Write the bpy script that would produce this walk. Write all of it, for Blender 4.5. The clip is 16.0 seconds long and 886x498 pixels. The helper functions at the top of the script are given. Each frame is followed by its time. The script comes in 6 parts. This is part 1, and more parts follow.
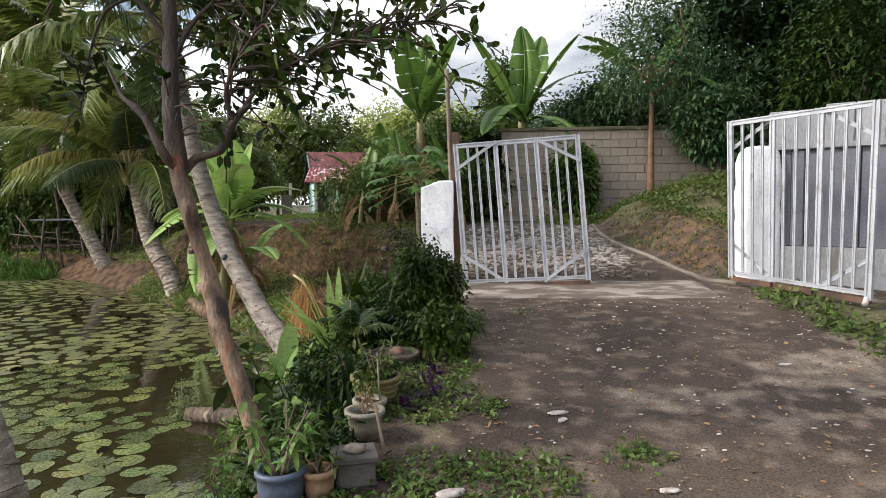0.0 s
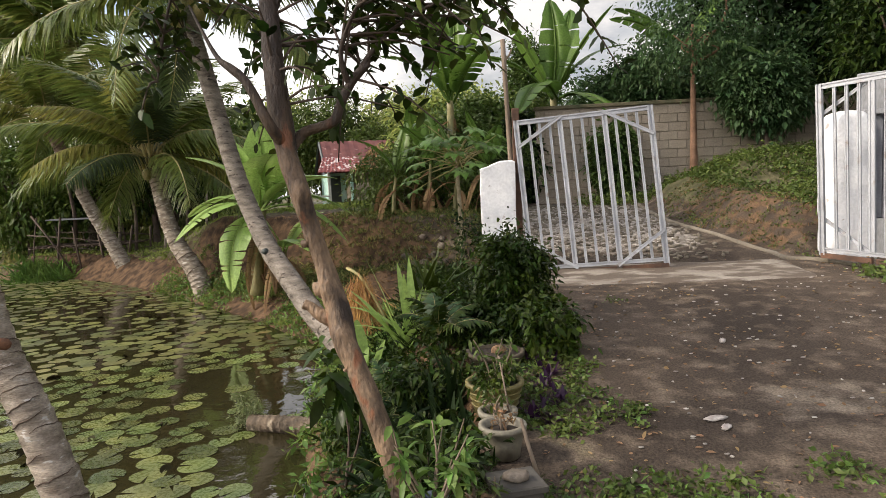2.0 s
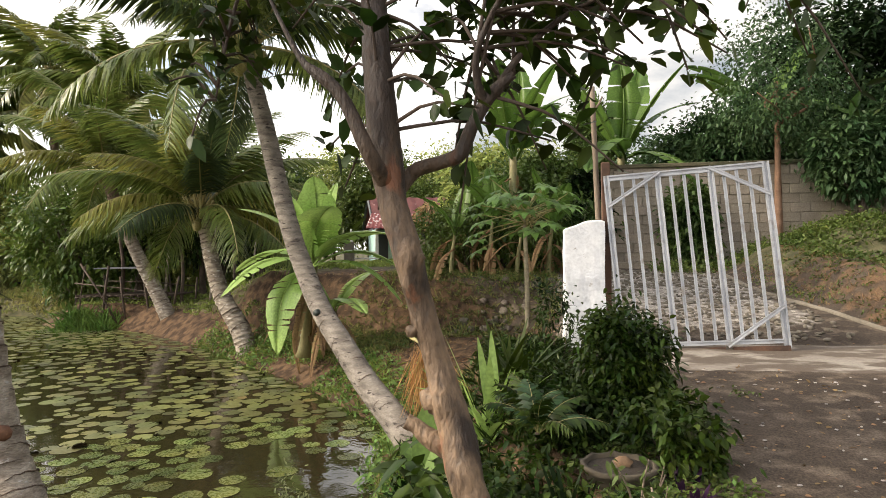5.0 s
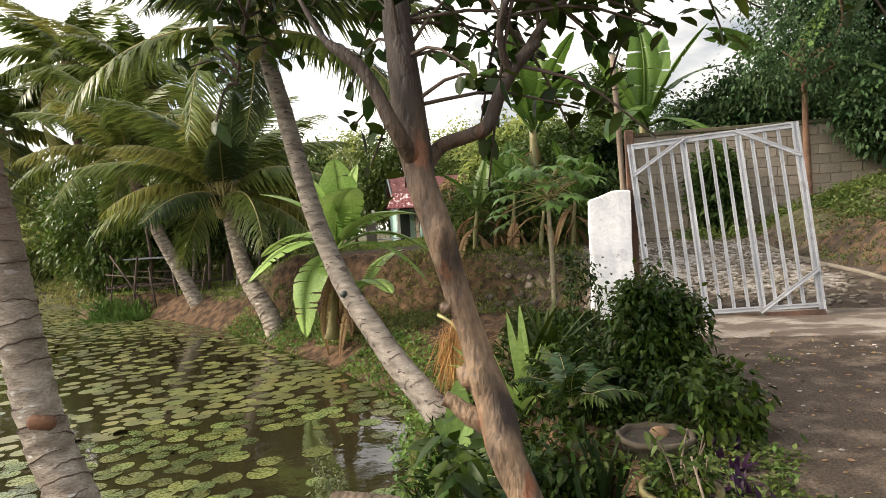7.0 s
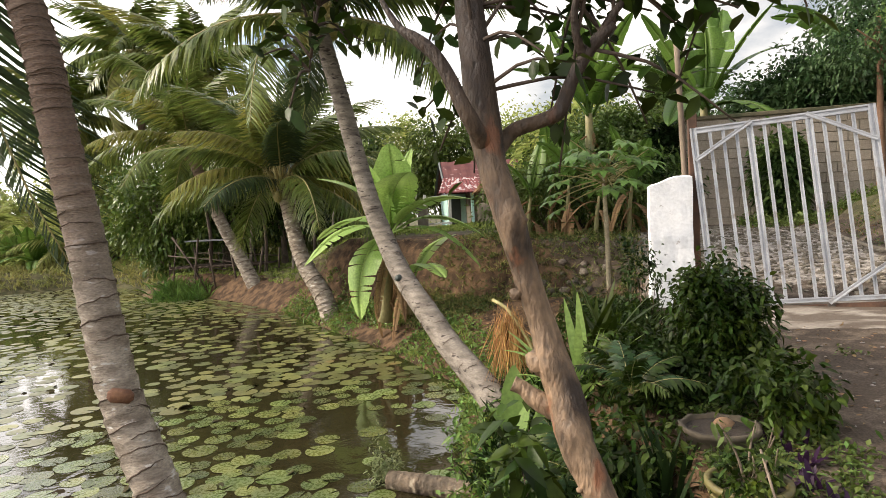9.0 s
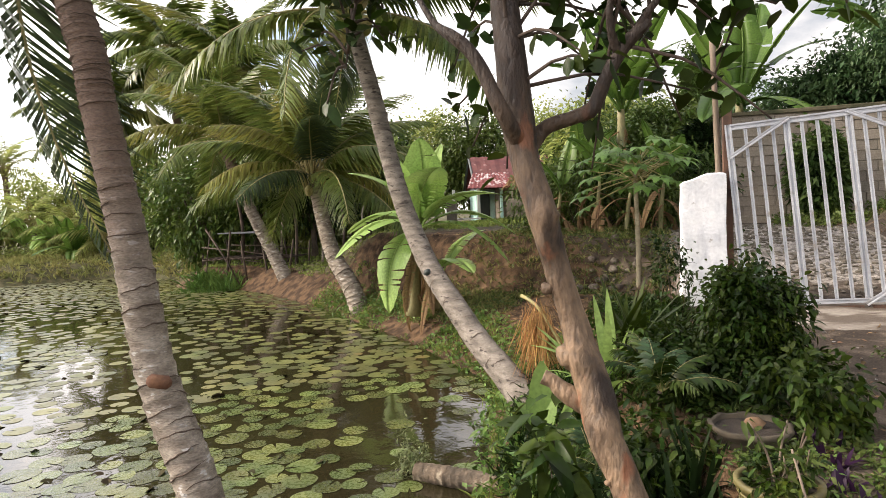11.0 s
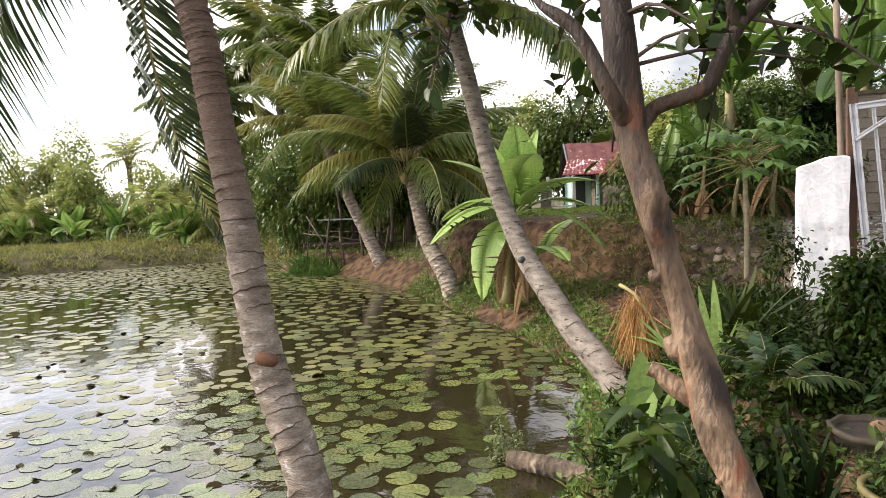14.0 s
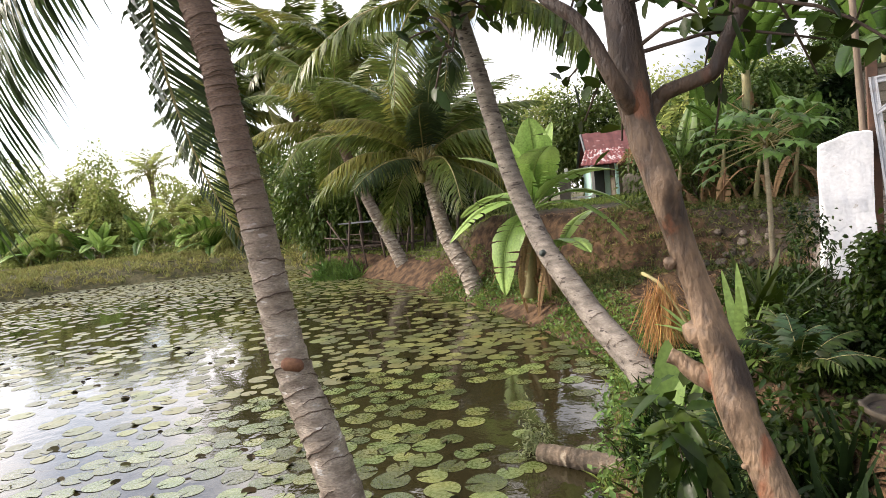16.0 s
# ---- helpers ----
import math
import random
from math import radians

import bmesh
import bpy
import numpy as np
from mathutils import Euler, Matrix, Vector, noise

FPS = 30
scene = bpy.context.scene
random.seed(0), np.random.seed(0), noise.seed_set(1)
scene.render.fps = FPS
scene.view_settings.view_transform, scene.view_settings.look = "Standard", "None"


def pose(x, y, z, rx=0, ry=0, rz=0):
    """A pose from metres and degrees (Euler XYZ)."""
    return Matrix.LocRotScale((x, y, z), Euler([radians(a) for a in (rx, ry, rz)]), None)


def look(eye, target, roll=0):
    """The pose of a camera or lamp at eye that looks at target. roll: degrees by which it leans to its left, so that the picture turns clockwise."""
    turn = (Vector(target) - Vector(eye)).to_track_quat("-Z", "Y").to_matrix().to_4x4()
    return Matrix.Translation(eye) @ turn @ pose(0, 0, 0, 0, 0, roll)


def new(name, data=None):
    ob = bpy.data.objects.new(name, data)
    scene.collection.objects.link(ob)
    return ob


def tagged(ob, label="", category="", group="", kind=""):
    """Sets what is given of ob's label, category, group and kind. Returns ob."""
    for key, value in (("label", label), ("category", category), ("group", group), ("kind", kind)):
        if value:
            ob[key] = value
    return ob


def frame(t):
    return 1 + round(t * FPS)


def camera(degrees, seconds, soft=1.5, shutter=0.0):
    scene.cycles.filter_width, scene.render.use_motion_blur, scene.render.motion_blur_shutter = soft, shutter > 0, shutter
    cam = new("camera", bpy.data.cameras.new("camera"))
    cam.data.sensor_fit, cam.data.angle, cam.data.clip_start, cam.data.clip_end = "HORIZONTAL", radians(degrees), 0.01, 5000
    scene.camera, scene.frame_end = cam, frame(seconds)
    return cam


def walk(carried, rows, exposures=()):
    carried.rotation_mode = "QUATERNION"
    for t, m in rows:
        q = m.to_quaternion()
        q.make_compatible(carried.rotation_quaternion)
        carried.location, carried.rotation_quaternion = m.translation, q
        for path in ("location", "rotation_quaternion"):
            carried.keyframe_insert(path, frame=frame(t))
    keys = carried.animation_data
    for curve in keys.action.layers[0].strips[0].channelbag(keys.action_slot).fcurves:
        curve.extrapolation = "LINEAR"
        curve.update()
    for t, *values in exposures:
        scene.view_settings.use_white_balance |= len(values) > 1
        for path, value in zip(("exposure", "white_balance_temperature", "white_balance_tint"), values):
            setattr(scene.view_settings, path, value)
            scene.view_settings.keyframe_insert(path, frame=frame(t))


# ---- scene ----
cam = camera(69.0, 16.0, soft=0.6)
PATH = [
    (0, (0.216, 0.139, 1.732), (0.094, 2.13, 1.588), -0.6),
    (0.5, (-0.007, 0.346, 1.698), (-0.182, 2.329, 1.508), -0.6),
    (1, (-0.171, 0.484, 1.715), (-0.513, 2.449, 1.564), -1.2),
    (1.5, (-0.365, 0.579, 1.701), (-0.504, 2.568, 1.544), -1.6),
    (2, (-0.544, 0.697, 1.699), (-0.68, 2.684, 1.516), -2.6),
    (2.5, (-0.623, 0.918, 1.713), (-0.803, 2.9, 1.512), -4.8),
    (3, (-0.662, 1.046, 1.691), (-0.761, 3.036, 1.52), -0.0),
    (3.5, (-0.83, 1.263, 1.667), (-0.708, 3.253, 1.508), -2.0),
    (4, (-0.949, 1.43, 1.68), (-0.962, 3.425, 1.537), -1.0),
    (4.5, (-0.954, 1.571, 1.727), (-1.189, 3.557, 1.748), -1.7),
    (5, (-1.008, 1.597, 1.734), (-1.263, 3.58, 1.735), -0.9),
    (5.2, (-1.038, 1.607, 1.735), (-1.337, 3.583, 1.696), -1.2),
    (7.3, (-1.040, 1.617, 1.728), (-1.351, 3.591, 1.663), -3.7),
    (7.5, (-1.035, 1.617, 1.732), (-1.324, 3.595, 1.666), -3.6),
    (8, (-1.051, 1.617, 1.73), (-1.381, 3.588, 1.641), -3.4),
    (8.5, (-1.085, 1.605, 1.730), (-1.509, 3.556, 1.608), -3.4),
    (8.7, (-1.096, 1.600, 1.734), (-1.564, 3.543, 1.632), -3.2),
    (10.8, (-1.106, 1.573, 1.736), (-1.599, 3.506, 1.609), -2.3),
    (11, (-1.105, 1.558, 1.733), (-1.666, 3.474, 1.618), -2.3),
    (11.5, (-1.131, 1.581, 1.732), (-1.808, 3.46, 1.623), -2.2),
    (12, (-1.13, 1.583, 1.732), (-1.815, 3.46, 1.627), -2.0),
    (12.5, (-1.124, 1.573, 1.727), (-1.815, 3.447, 1.619), -1.9),
    (13, (-1.138, 1.58, 1.721), (-1.868, 3.438, 1.61), -0.8),
    (13.5, (-1.136, 1.576, 1.727), (-1.919, 3.413, 1.623), -1.5),
    (14, (-1.136, 1.565, 1.725), (-1.966, 3.38, 1.583), -2.3),
    (14.5, (-1.138, 1.573, 1.714), (-2.012, 3.364, 1.552), -1.8),
    (15, (-1.125, 1.55, 1.721), (-2.048, 3.319, 1.572), -3.0),
    (15.5, (-1.114, 1.597, 1.722), (-1.963, 3.401, 1.564), -4.0),
    (16, (-1.108, 1.56, 1.726), (-1.999, 3.345, 1.582), -5.4),
]
walk(cam, [(t, look(eye, target, roll)) for t, eye, target, roll in PATH], exposures=[(0, 0.02, 6450, 12), (2, -0.04, 7000, 13), (5, 0.18, 7200, 11), (9, 0.24, 7150, 12), (12, 0.31, 7000, 15), (16, 0.34, 6850, 15)])


# ---- world, sun ----
world = bpy.data.worlds.new("world")
scene.world = world
world.use_nodes = True
wn, wl = world.node_tree.nodes, world.node_tree.links
wn.clear()
SUN_EL, SUN_AZ = 37.0, 258.0
sky = wn.new("ShaderNodeTexSky")
sky.sky_type, sky.sun_disc = "NISHITA", False
sky.sun_elevation, sky.sun_rotation = radians(SUN_EL), radians(SUN_AZ)
sky.air_density, sky.dust_density = 1.0, 2.0
coord = wn.new("ShaderNodeTexCoord")
flat = wn.new("ShaderNodeMapping")
flat.inputs["Scale"].default_value = (1.0, 1.0, 2.2)
clouds = wn.new("ShaderNodeTexNoise")
clouds.inputs["Scale"].default_value, clouds.inputs["Detail"].default_value = 2.6, 7.0
clouds.inputs["Roughness"].default_value = 0.55
cover = wn.new("ShaderNodeMapRange")
cover.inputs["From Min"].default_value, cover.inputs["From Max"].default_value = 0.33, 0.50
dim = wn.new("ShaderNodeMix")
dim.data_type, dim.blend_type = "RGBA", "MULTIPLY"
dim.inputs["Factor"].default_value = 1.0
dim.inputs["B"].default_value = (0.10, 0.10, 0.10, 1)
mixed = wn.new("ShaderNodeMix")
mixed.data_type = "RGBA"
mixed.inputs["B"].default_value = (1.04, 1.05, 1.07, 1)
SUN_WAY = (math.sin(radians(SUN_AZ)) * math.cos(radians(SUN_EL)), math.cos(radians(SUN_AZ)) * math.cos(radians(SUN_EL)), math.sin(radians(SUN_EL)))
toward = wn.new("ShaderNodeVectorMath")
toward.operation = "DOT_PRODUCT"
toward.inputs[1].default_value = SUN_WAY
wl.new(coord.outputs["Generated"], toward.inputs[0])
veil = wn.new("ShaderNodeMapRange")
veil.interpolation_type = "SMOOTHSTEP"
for key, value in (("From Min", -0.1), ("From Max", 1.0), ("To Min", 1.0), ("To Max", 3.4)):
    veil.inputs[key].default_value = value
wl.new(toward.outputs["Value"], veil.inputs["Value"])
back = wn.new("ShaderNodeBackground")
wl.new(veil.outputs["Result"], back.inputs["Strength"])
out = wn.new("ShaderNodeOutputWorld")
wl.new(coord.outputs["Generated"], flat.inputs["Vector"])
wl.new(flat.outputs["Vector"], clouds.inputs["Vector"])
split_sky = wn.new("ShaderNodeSeparateXYZ")
wl.new(coord.outputs["Generated"], split_sky.inputs["Vector"])
thinner = wn.new("ShaderNodeMath")
thinner.operation = "MULTIPLY_ADD"
thinner.inputs[1].default_value = -0.15
wl.new(split_sky.outputs["Z"], thinner.inputs[0])
wl.new(clouds.outputs["Fac"], thinner.inputs[2])
wl.new(thinner.outputs["Value"], cover.inputs["Value"])
wl.new(sky.outputs["Color"], dim.inputs["A"])
wl.new(dim.outputs["Result"], mixed.inputs["A"])
wl.new(cover.outputs["Result"], mixed.inputs["Factor"])
wl.new(mixed.outputs["Result"], back.inputs["Color"])
wl.new(back.outputs["Background"], out.inputs["Surface"])
sun = new("sun", bpy.data.lights.new("sun", "SUN"))
sun.data.energy, sun.data.angle, sun.data.color = 3.5, radians(8), (1.0, 0.93, 0.82)
sun.rotation_euler = (radians(90 - SUN_EL), 0, radians(180 - SUN_AZ))


# ---- materials ----
def mat(name, c1, c2, scale=3.0, fine=40.0, rough=0.8, bump=0.3, depth=0.01, metal=0.0, spots=None, spot_scale=2.0,
        spot_from=0.58, spot_to=0.66, island=0.0, per_object=0.0, thin=0.0, stretch=(1, 1, 1), gloss=0.5, grainy=1.0, upper=None):
    """Two colours mixed by coarse noise, shaded by fine grain, with stains, random variation and relief."""
    m = bpy.data.materials.new(name)
    m.use_nodes = True
    n, l = m.node_tree.nodes, m.node_tree.links
    bsdf = n["Principled BSDF"]
    tc = n.new("ShaderNodeTexCoord")
    mp = n.new("ShaderNodeMapping")
    mp.inputs["Scale"].default_value = stretch
    l.new(tc.outputs["Object"], mp.inputs["Vector"])

    def tex(sc, det=5.0):
        t = n.new("ShaderNodeTexNoise")
        t.inputs["Scale"].default_value, t.inputs["Detail"].default_value = sc, det
        l.new(mp.outputs["Vector"], t.inputs["Vector"])
        return t.outputs["Fac"]

    def ranged(v, a, b, lo, hi):
        r = n.new("ShaderNodeMapRange")
        for k, x in (("From Min", a), ("From Max", b), ("To Min", lo), ("To Max", hi)):
            r.inputs[k].default_value = x
        l.new(v, r.inputs["Value"])
        return r.outputs["Result"]

    def mixc(f, a, b, how="MIX"):
        x = n.new("ShaderNodeMix")
        x.data_type, x.blend_type = "RGBA", how
        for k, v in (("Factor", f), ("A", a), ("B", b)):
            if isinstance(v, (tuple, float, int)):
                x.inputs[k].default_value = (*v, 1) if isinstance(v, tuple) else v
            else:
                l.new(v, x.inputs[k])
        return x.outputs["Result"]

    coarse, grain = tex(scale), tex(fine, 3.0)
    col = mixc(ranged(coarse, 0.35, 0.65, 0, 1), c1, c2)
    shade = ranged(grain, 0.25, 0.75, 1 - 0.28 * grainy, 1 + 0.25 * grainy)
    comb = n.new("ShaderNodeCombineColor")
    for k in ("Red", "Green", "Blue"):
        l.new(shade, comb.inputs[k])
    col = mixc(1.0, col, comb.outputs["Color"], "MULTIPLY")
    if spots:
        col = mixc(ranged(tex(spot_scale, 6.0), spot_from, spot_to, 0, 1), col, spots)
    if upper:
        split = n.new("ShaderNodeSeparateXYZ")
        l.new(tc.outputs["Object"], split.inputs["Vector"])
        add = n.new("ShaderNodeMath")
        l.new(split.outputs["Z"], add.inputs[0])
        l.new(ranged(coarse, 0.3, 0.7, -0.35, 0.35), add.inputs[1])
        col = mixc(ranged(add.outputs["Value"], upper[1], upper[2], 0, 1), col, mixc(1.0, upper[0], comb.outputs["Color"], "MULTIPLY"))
    if island or per_object:
        src = n.new("ShaderNodeNewGeometry").outputs["Random Per Island"] if island else n.new("ShaderNodeObjectInfo").outputs["Random"]
        amount = island or per_object
        hsv = n.new("ShaderNodeHueSaturation")
        l.new(ranged(src, 0, 1, 1 - amount, 1 + amount), hsv.inputs["Value"])
        w = n.new("ShaderNodeTexWhiteNoise")
        w.noise_dimensions = "1D"
        l.new(src, w.inputs["W"])
        l.new(ranged(w.outputs["Value"], 0, 1, 0.5 - amount * 0.05, 0.5 + amount * 0.05), hsv.inputs["Hue"])
        l.new(col, hsv.inputs["Color"])
        col = hsv.outputs["Color"]
    l.new(col, bsdf.inputs["Base Color"])
    bsdf.inputs["Metallic"].default_value = metal
    bsdf.inputs["Specular IOR Level"].default_value = gloss
    l.new(ranged(grain, 0.3, 0.7, max(rough - 0.12, 0.05), min(rough + 0.12, 1)), bsdf.inputs["Roughness"])
    if bump:
        b = n.new("ShaderNodeBump")
        b.inputs["Strength"].default_value, b.inputs["Distance"].default_value = bump, depth
        l.new(grain, b.inputs["Height"])
        l.new(b.outputs["Normal"], bsdf.inputs["Normal"])
    if thin:
        tr = n.new("ShaderNodeBsdfTranslucent")
        l.new(col, tr.inputs["Color"])
        mx = n.new("ShaderNodeMixShader")
        mx.inputs["Fac"].default_value = thin
        l.new(bsdf.outputs["BSDF"], mx.inputs[1])
        l.new(tr.outputs["BSDF"], mx.inputs[2])
        l.new(mx.outputs["Shader"], n["Material Output"].inputs["Surface"])
    return m


def leaf(name, c1, c2, rough=0.45, island=0.35, thin=0.3, scale=1.2, **k):
    k.setdefault("gloss", 0.25)
    return mat(name, c1, c2, scale=scale, fine=30, rough=rough, bump=0.15, depth=0.004, island=island, thin=thin, **k)


# upper: darker bark plus the backlit dark of the limbs, put into the colour
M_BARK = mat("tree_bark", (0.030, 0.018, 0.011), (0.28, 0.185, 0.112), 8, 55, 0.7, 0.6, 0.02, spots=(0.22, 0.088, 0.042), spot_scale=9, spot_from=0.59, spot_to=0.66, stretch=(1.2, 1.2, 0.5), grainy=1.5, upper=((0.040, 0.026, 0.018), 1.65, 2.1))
M_LOG = mat("rotten_log", (0.06, 0.045, 0.03), (0.17, 0.125, 0.085), 7, 40, 0.9, 0.8, 0.02, spots=(0.30, 0.25, 0.18), spot_scale=9, spot_from=0.58, spot_to=0.66)
M_TWIG = mat("twig_bark", (0.05, 0.035, 0.026), (0.10, 0.07, 0.052), 6, 60, 0.9, 0.6, 0.008)
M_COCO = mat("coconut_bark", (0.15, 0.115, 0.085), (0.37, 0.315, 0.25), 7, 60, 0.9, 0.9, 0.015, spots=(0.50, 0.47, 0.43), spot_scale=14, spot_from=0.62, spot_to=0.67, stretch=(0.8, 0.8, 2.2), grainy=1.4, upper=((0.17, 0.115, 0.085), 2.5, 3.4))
M_COCO_PALE = mat("pale_coconut_bark", (0.115, 0.095, 0.076), (0.26, 0.225, 0.185), 7, 60, 0.9, 0.8, 0.02, spots=(0.05, 0.038, 0.031), spot_scale=11, spot_from=0.60, spot_to=0.64, stretch=(0.7, 0.7, 2.2), grainy=1.4)
M_COCO_DARK = mat("coconut_ring_bark", (0.06, 0.04, 0.028), (0.13, 0.092, 0.066), 8, 50, 0.95, 0.8, 0.012)
M_FROND = leaf("palm_leaf", (0.080, 0.120, 0.026), (0.180, 0.215, 0.052), 0.35)
# darker copy of palm_leaf, with the shade of backlit fronds in its colour
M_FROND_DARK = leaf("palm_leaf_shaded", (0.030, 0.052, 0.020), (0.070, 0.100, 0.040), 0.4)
M_FROND_YELLOW = leaf("palm_leaf_yellowing", (0.25, 0.235, 0.06), (0.19, 0.21, 0.05), 0.45)
M_FROND_DEAD = leaf("dead_palm_leaf", (0.48, 0.27, 0.10), (0.36, 0.21, 0.09), 0.8)
M_RACHIS = mat("palm_rib", (0.24, 0.22, 0.08), (0.33, 0.27, 0.11), 6, 40, 0.6, 0.2, 0.004)
M_BANANA = leaf("banana_leaf", (0.062, 0.125, 0.022), (0.115, 0.195, 0.036), 0.4, 0.2)
M_BANANA_PALE = leaf("banana_leaf_young", (0.24, 0.38, 0.09), (0.33, 0.46, 0.14), 0.4, 0.15)
M_BANANA_STEM = mat("banana_stem", (0.14, 0.15, 0.06), (0.26, 0.22, 0.10), 5, 40, 0.6, 0.3, 0.006, stretch=(1, 1, 0.3))
M_DRY = leaf("dry_leaf", (0.20, 0.12, 0.065), (0.32, 0.21, 0.11), 0.9)
# dark leaf, lowered further to carry the black shade between the leaves
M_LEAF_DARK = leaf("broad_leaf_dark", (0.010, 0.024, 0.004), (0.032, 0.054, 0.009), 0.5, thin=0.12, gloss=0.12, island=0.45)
M_LEAF_MID = leaf("broad_leaf", (0.055, 0.088, 0.018), (0.115, 0.155, 0.036), 0.45)
M_LEAF_SHRUB = leaf("shrub_leaf", (0.012, 0.030, 0.004), (0.054, 0.083, 0.010), 0.42, island=0.5, thin=0.2, gloss=0.18)
M_LEAF_BRIGHT = leaf("broad_leaf_bright", (0.085, 0.17, 0.035), (0.15, 0.24, 0.06), 0.45)
M_LEAF_MANGO = leaf("mango_leaf", (0.045, 0.085, 0.016), (0.12, 0.17, 0.035), 0.4, thin=0.25)
# distance haze put into the leaf colour of far trees, shrubs and palms
M_LEAF_PALE = leaf("hazed_far_leaf", (0.24, 0.30, 0.085), (0.40, 0.43, 0.14), 0.6, thin=0.45)
M_WEED = leaf("grey_weed_leaf", (0.13, 0.16, 0.075), (0.20, 0.23, 0.11), 0.6)
# near-black: deep shade within crowns and clumps put into the dark leaf colour
M_LEAF_BLACK = leaf("near_black_leaf", (0.007, 0.018, 0.006), (0.018, 0.036, 0.010), 0.5, thin=0.1, gloss=0.1)
M_PURPLE = leaf("purple_leaf", (0.026, 0.009, 0.030), (0.055, 0.017, 0.052), 0.4)
M_GRASS_PALE = leaf("dry_grass_blade", (0.30, 0.28, 0.10), (0.22, 0.24, 0.08), 0.7)
M_GRASS = leaf("grass_blade", (0.15, 0.21, 0.045), (0.25, 0.30, 0.075), 0.6)
M_PAD = mat("lily_pad", (0.075, 0.084, 0.020), (0.138, 0.140, 0.036), 1.2, 22, 0.42, 0.05, 0.002, gloss=1.0, island=0.45, spots=(0.20, 0.14, 0.04), spot_scale=1.4, spot_from=0.66, spot_to=0.72, grainy=0.4)
M_PAD_ONE = mat("lily_pad_near", (0.072, 0.094, 0.027), (0.114, 0.128, 0.038), 2.5, 26, 0.28, 0.06, 0.002, gloss=0.55, per_object=0.5, grainy=0.4)
M_PAD_BROWN = mat("withered_lily_pad", (0.040, 0.028, 0.014), (0.035, 0.034, 0.012), 3, 30, 0.85, 0.3, 0.004, island=0.3, gloss=0.1)
M_STEEL = mat("galvanised_steel", (0.31, 0.32, 0.34), (0.44, 0.45, 0.47), 2.5, 60, 0.5, 0.15, 0.002, metal=0.25, spots=(0.26, 0.23, 0.20), spot_scale=9, spot_from=0.58, spot_to=0.75, grainy=0.5)
# rust of the hinge post, darkened for the shadow gap below the gate
M_RUST_AND_GAP = mat("rusty_steel_and_gap_shade", (0.055, 0.032, 0.022), (0.14, 0.072, 0.044), 5, 50, 0.9, 0.5, 0.004)
M_WHITE = mat("white_painted_render", (0.68, 0.69, 0.71), (0.82, 0.82, 0.82), 4, 30, 0.85, 0.5, 0.012, spots=(0.42, 0.39, 0.36), spot_scale=5, spot_from=0.66, spot_to=0.68, grainy=0.4)
M_BLOCK = mat("concrete_block", (0.20, 0.165, 0.125), (0.31, 0.27, 0.215), 1.2, 40, 0.95, 0.6, 0.008, per_object=0.08, spots=(0.10, 0.082, 0.058), spot_scale=0.8, spot_from=0.54, spot_to=0.70)
M_MORTAR = mat("mortar", (0.20, 0.17, 0.13), (0.29, 0.25, 0.20), 2, 50, 0.95, 0.5, 0.006)
M_MOSS = mat("mossy_concrete", (0.05, 0.055, 0.025), (0.12, 0.10, 0.06), 2.5, 40, 0.95, 0.7, 0.012)
M_CONC = mat("pale_concrete", (0.30, 0.265, 0.22), (0.20, 0.168, 0.133), 2.6, 45, 0.95, 0.7, 0.012, spots=(0.10, 0.075, 0.054), spot_scale=3.2, spot_from=0.44, spot_to=0.52, stretch=(0.6, 1.3, 1))
M_KERB = mat("weathered_kerb", (0.20, 0.17, 0.13), (0.12, 0.10, 0.07), 3, 40, 0.95, 0.6, 0.01)
M_PANEL = mat("grey_sheet", (0.085, 0.09, 0.105), (0.135, 0.14, 0.16), 1.5, 40, 0.7, 0.2, 0.004)
M_BOARD = mat("grey_concrete_panel", (0.21, 0.217, 0.225), (0.29, 0.29, 0.29), 2, 40, 0.9, 0.4, 0.006, spots=(0.15, 0.14, 0.125), spot_scale=3, spot_from=0.58, spot_to=0.68, stretch=(1.5, 1.5, 0.4))
M_STONE = mat("field_stone", (0.11, 0.085, 0.062), (0.24, 0.20, 0.16), 4, 40, 0.9, 0.6, 0.015, per_object=0.35)
M_ROOF = mat("rusty_red_roof", (0.10, 0.026, 0.024), (0.155, 0.05, 0.043), 2, 20, 0.8, 0.2, 0.004, spots=(0.30, 0.17, 0.15), spot_scale=3, spot_from=0.62, spot_to=0.68)
M_ROOF_WORN = mat("flaking_red_roof", (0.17, 0.034, 0.034), (0.22, 0.06, 0.055), 2, 20, 0.8, 0.2, 0.004, spots=(0.55, 0.46, 0.44), spot_scale=5, spot_from=0.54, spot_to=0.58)
M_LEAF_THICK = leaf("thicket_leaf", (0.030, 0.060, 0.014), (0.095, 0.145, 0.034), 0.45)
M_LEAF_FERN = leaf("feathery_leaf", (0.035, 0.078, 0.030), (0.085, 0.145, 0.055), 0.5)
M_PAPAYA = mat("papaya_bark", (0.22, 0.18, 0.11), (0.33, 0.28, 0.19), 6, 50, 0.85, 0.4, 0.006, stretch=(1, 1, 2))
M_MINT = mat("mint_paint", (0.42, 0.68, 0.60), (0.50, 0.74, 0.66), 2, 30, 0.7, 0.2, 0.004)
M_CREAM = mat("cream_paint", (0.62, 0.62, 0.56), (0.70, 0.69, 0.63), 2, 30, 0.8, 0.3, 0.004, spots=(0.35, 0.32, 0.28), spot_scale=2.5)
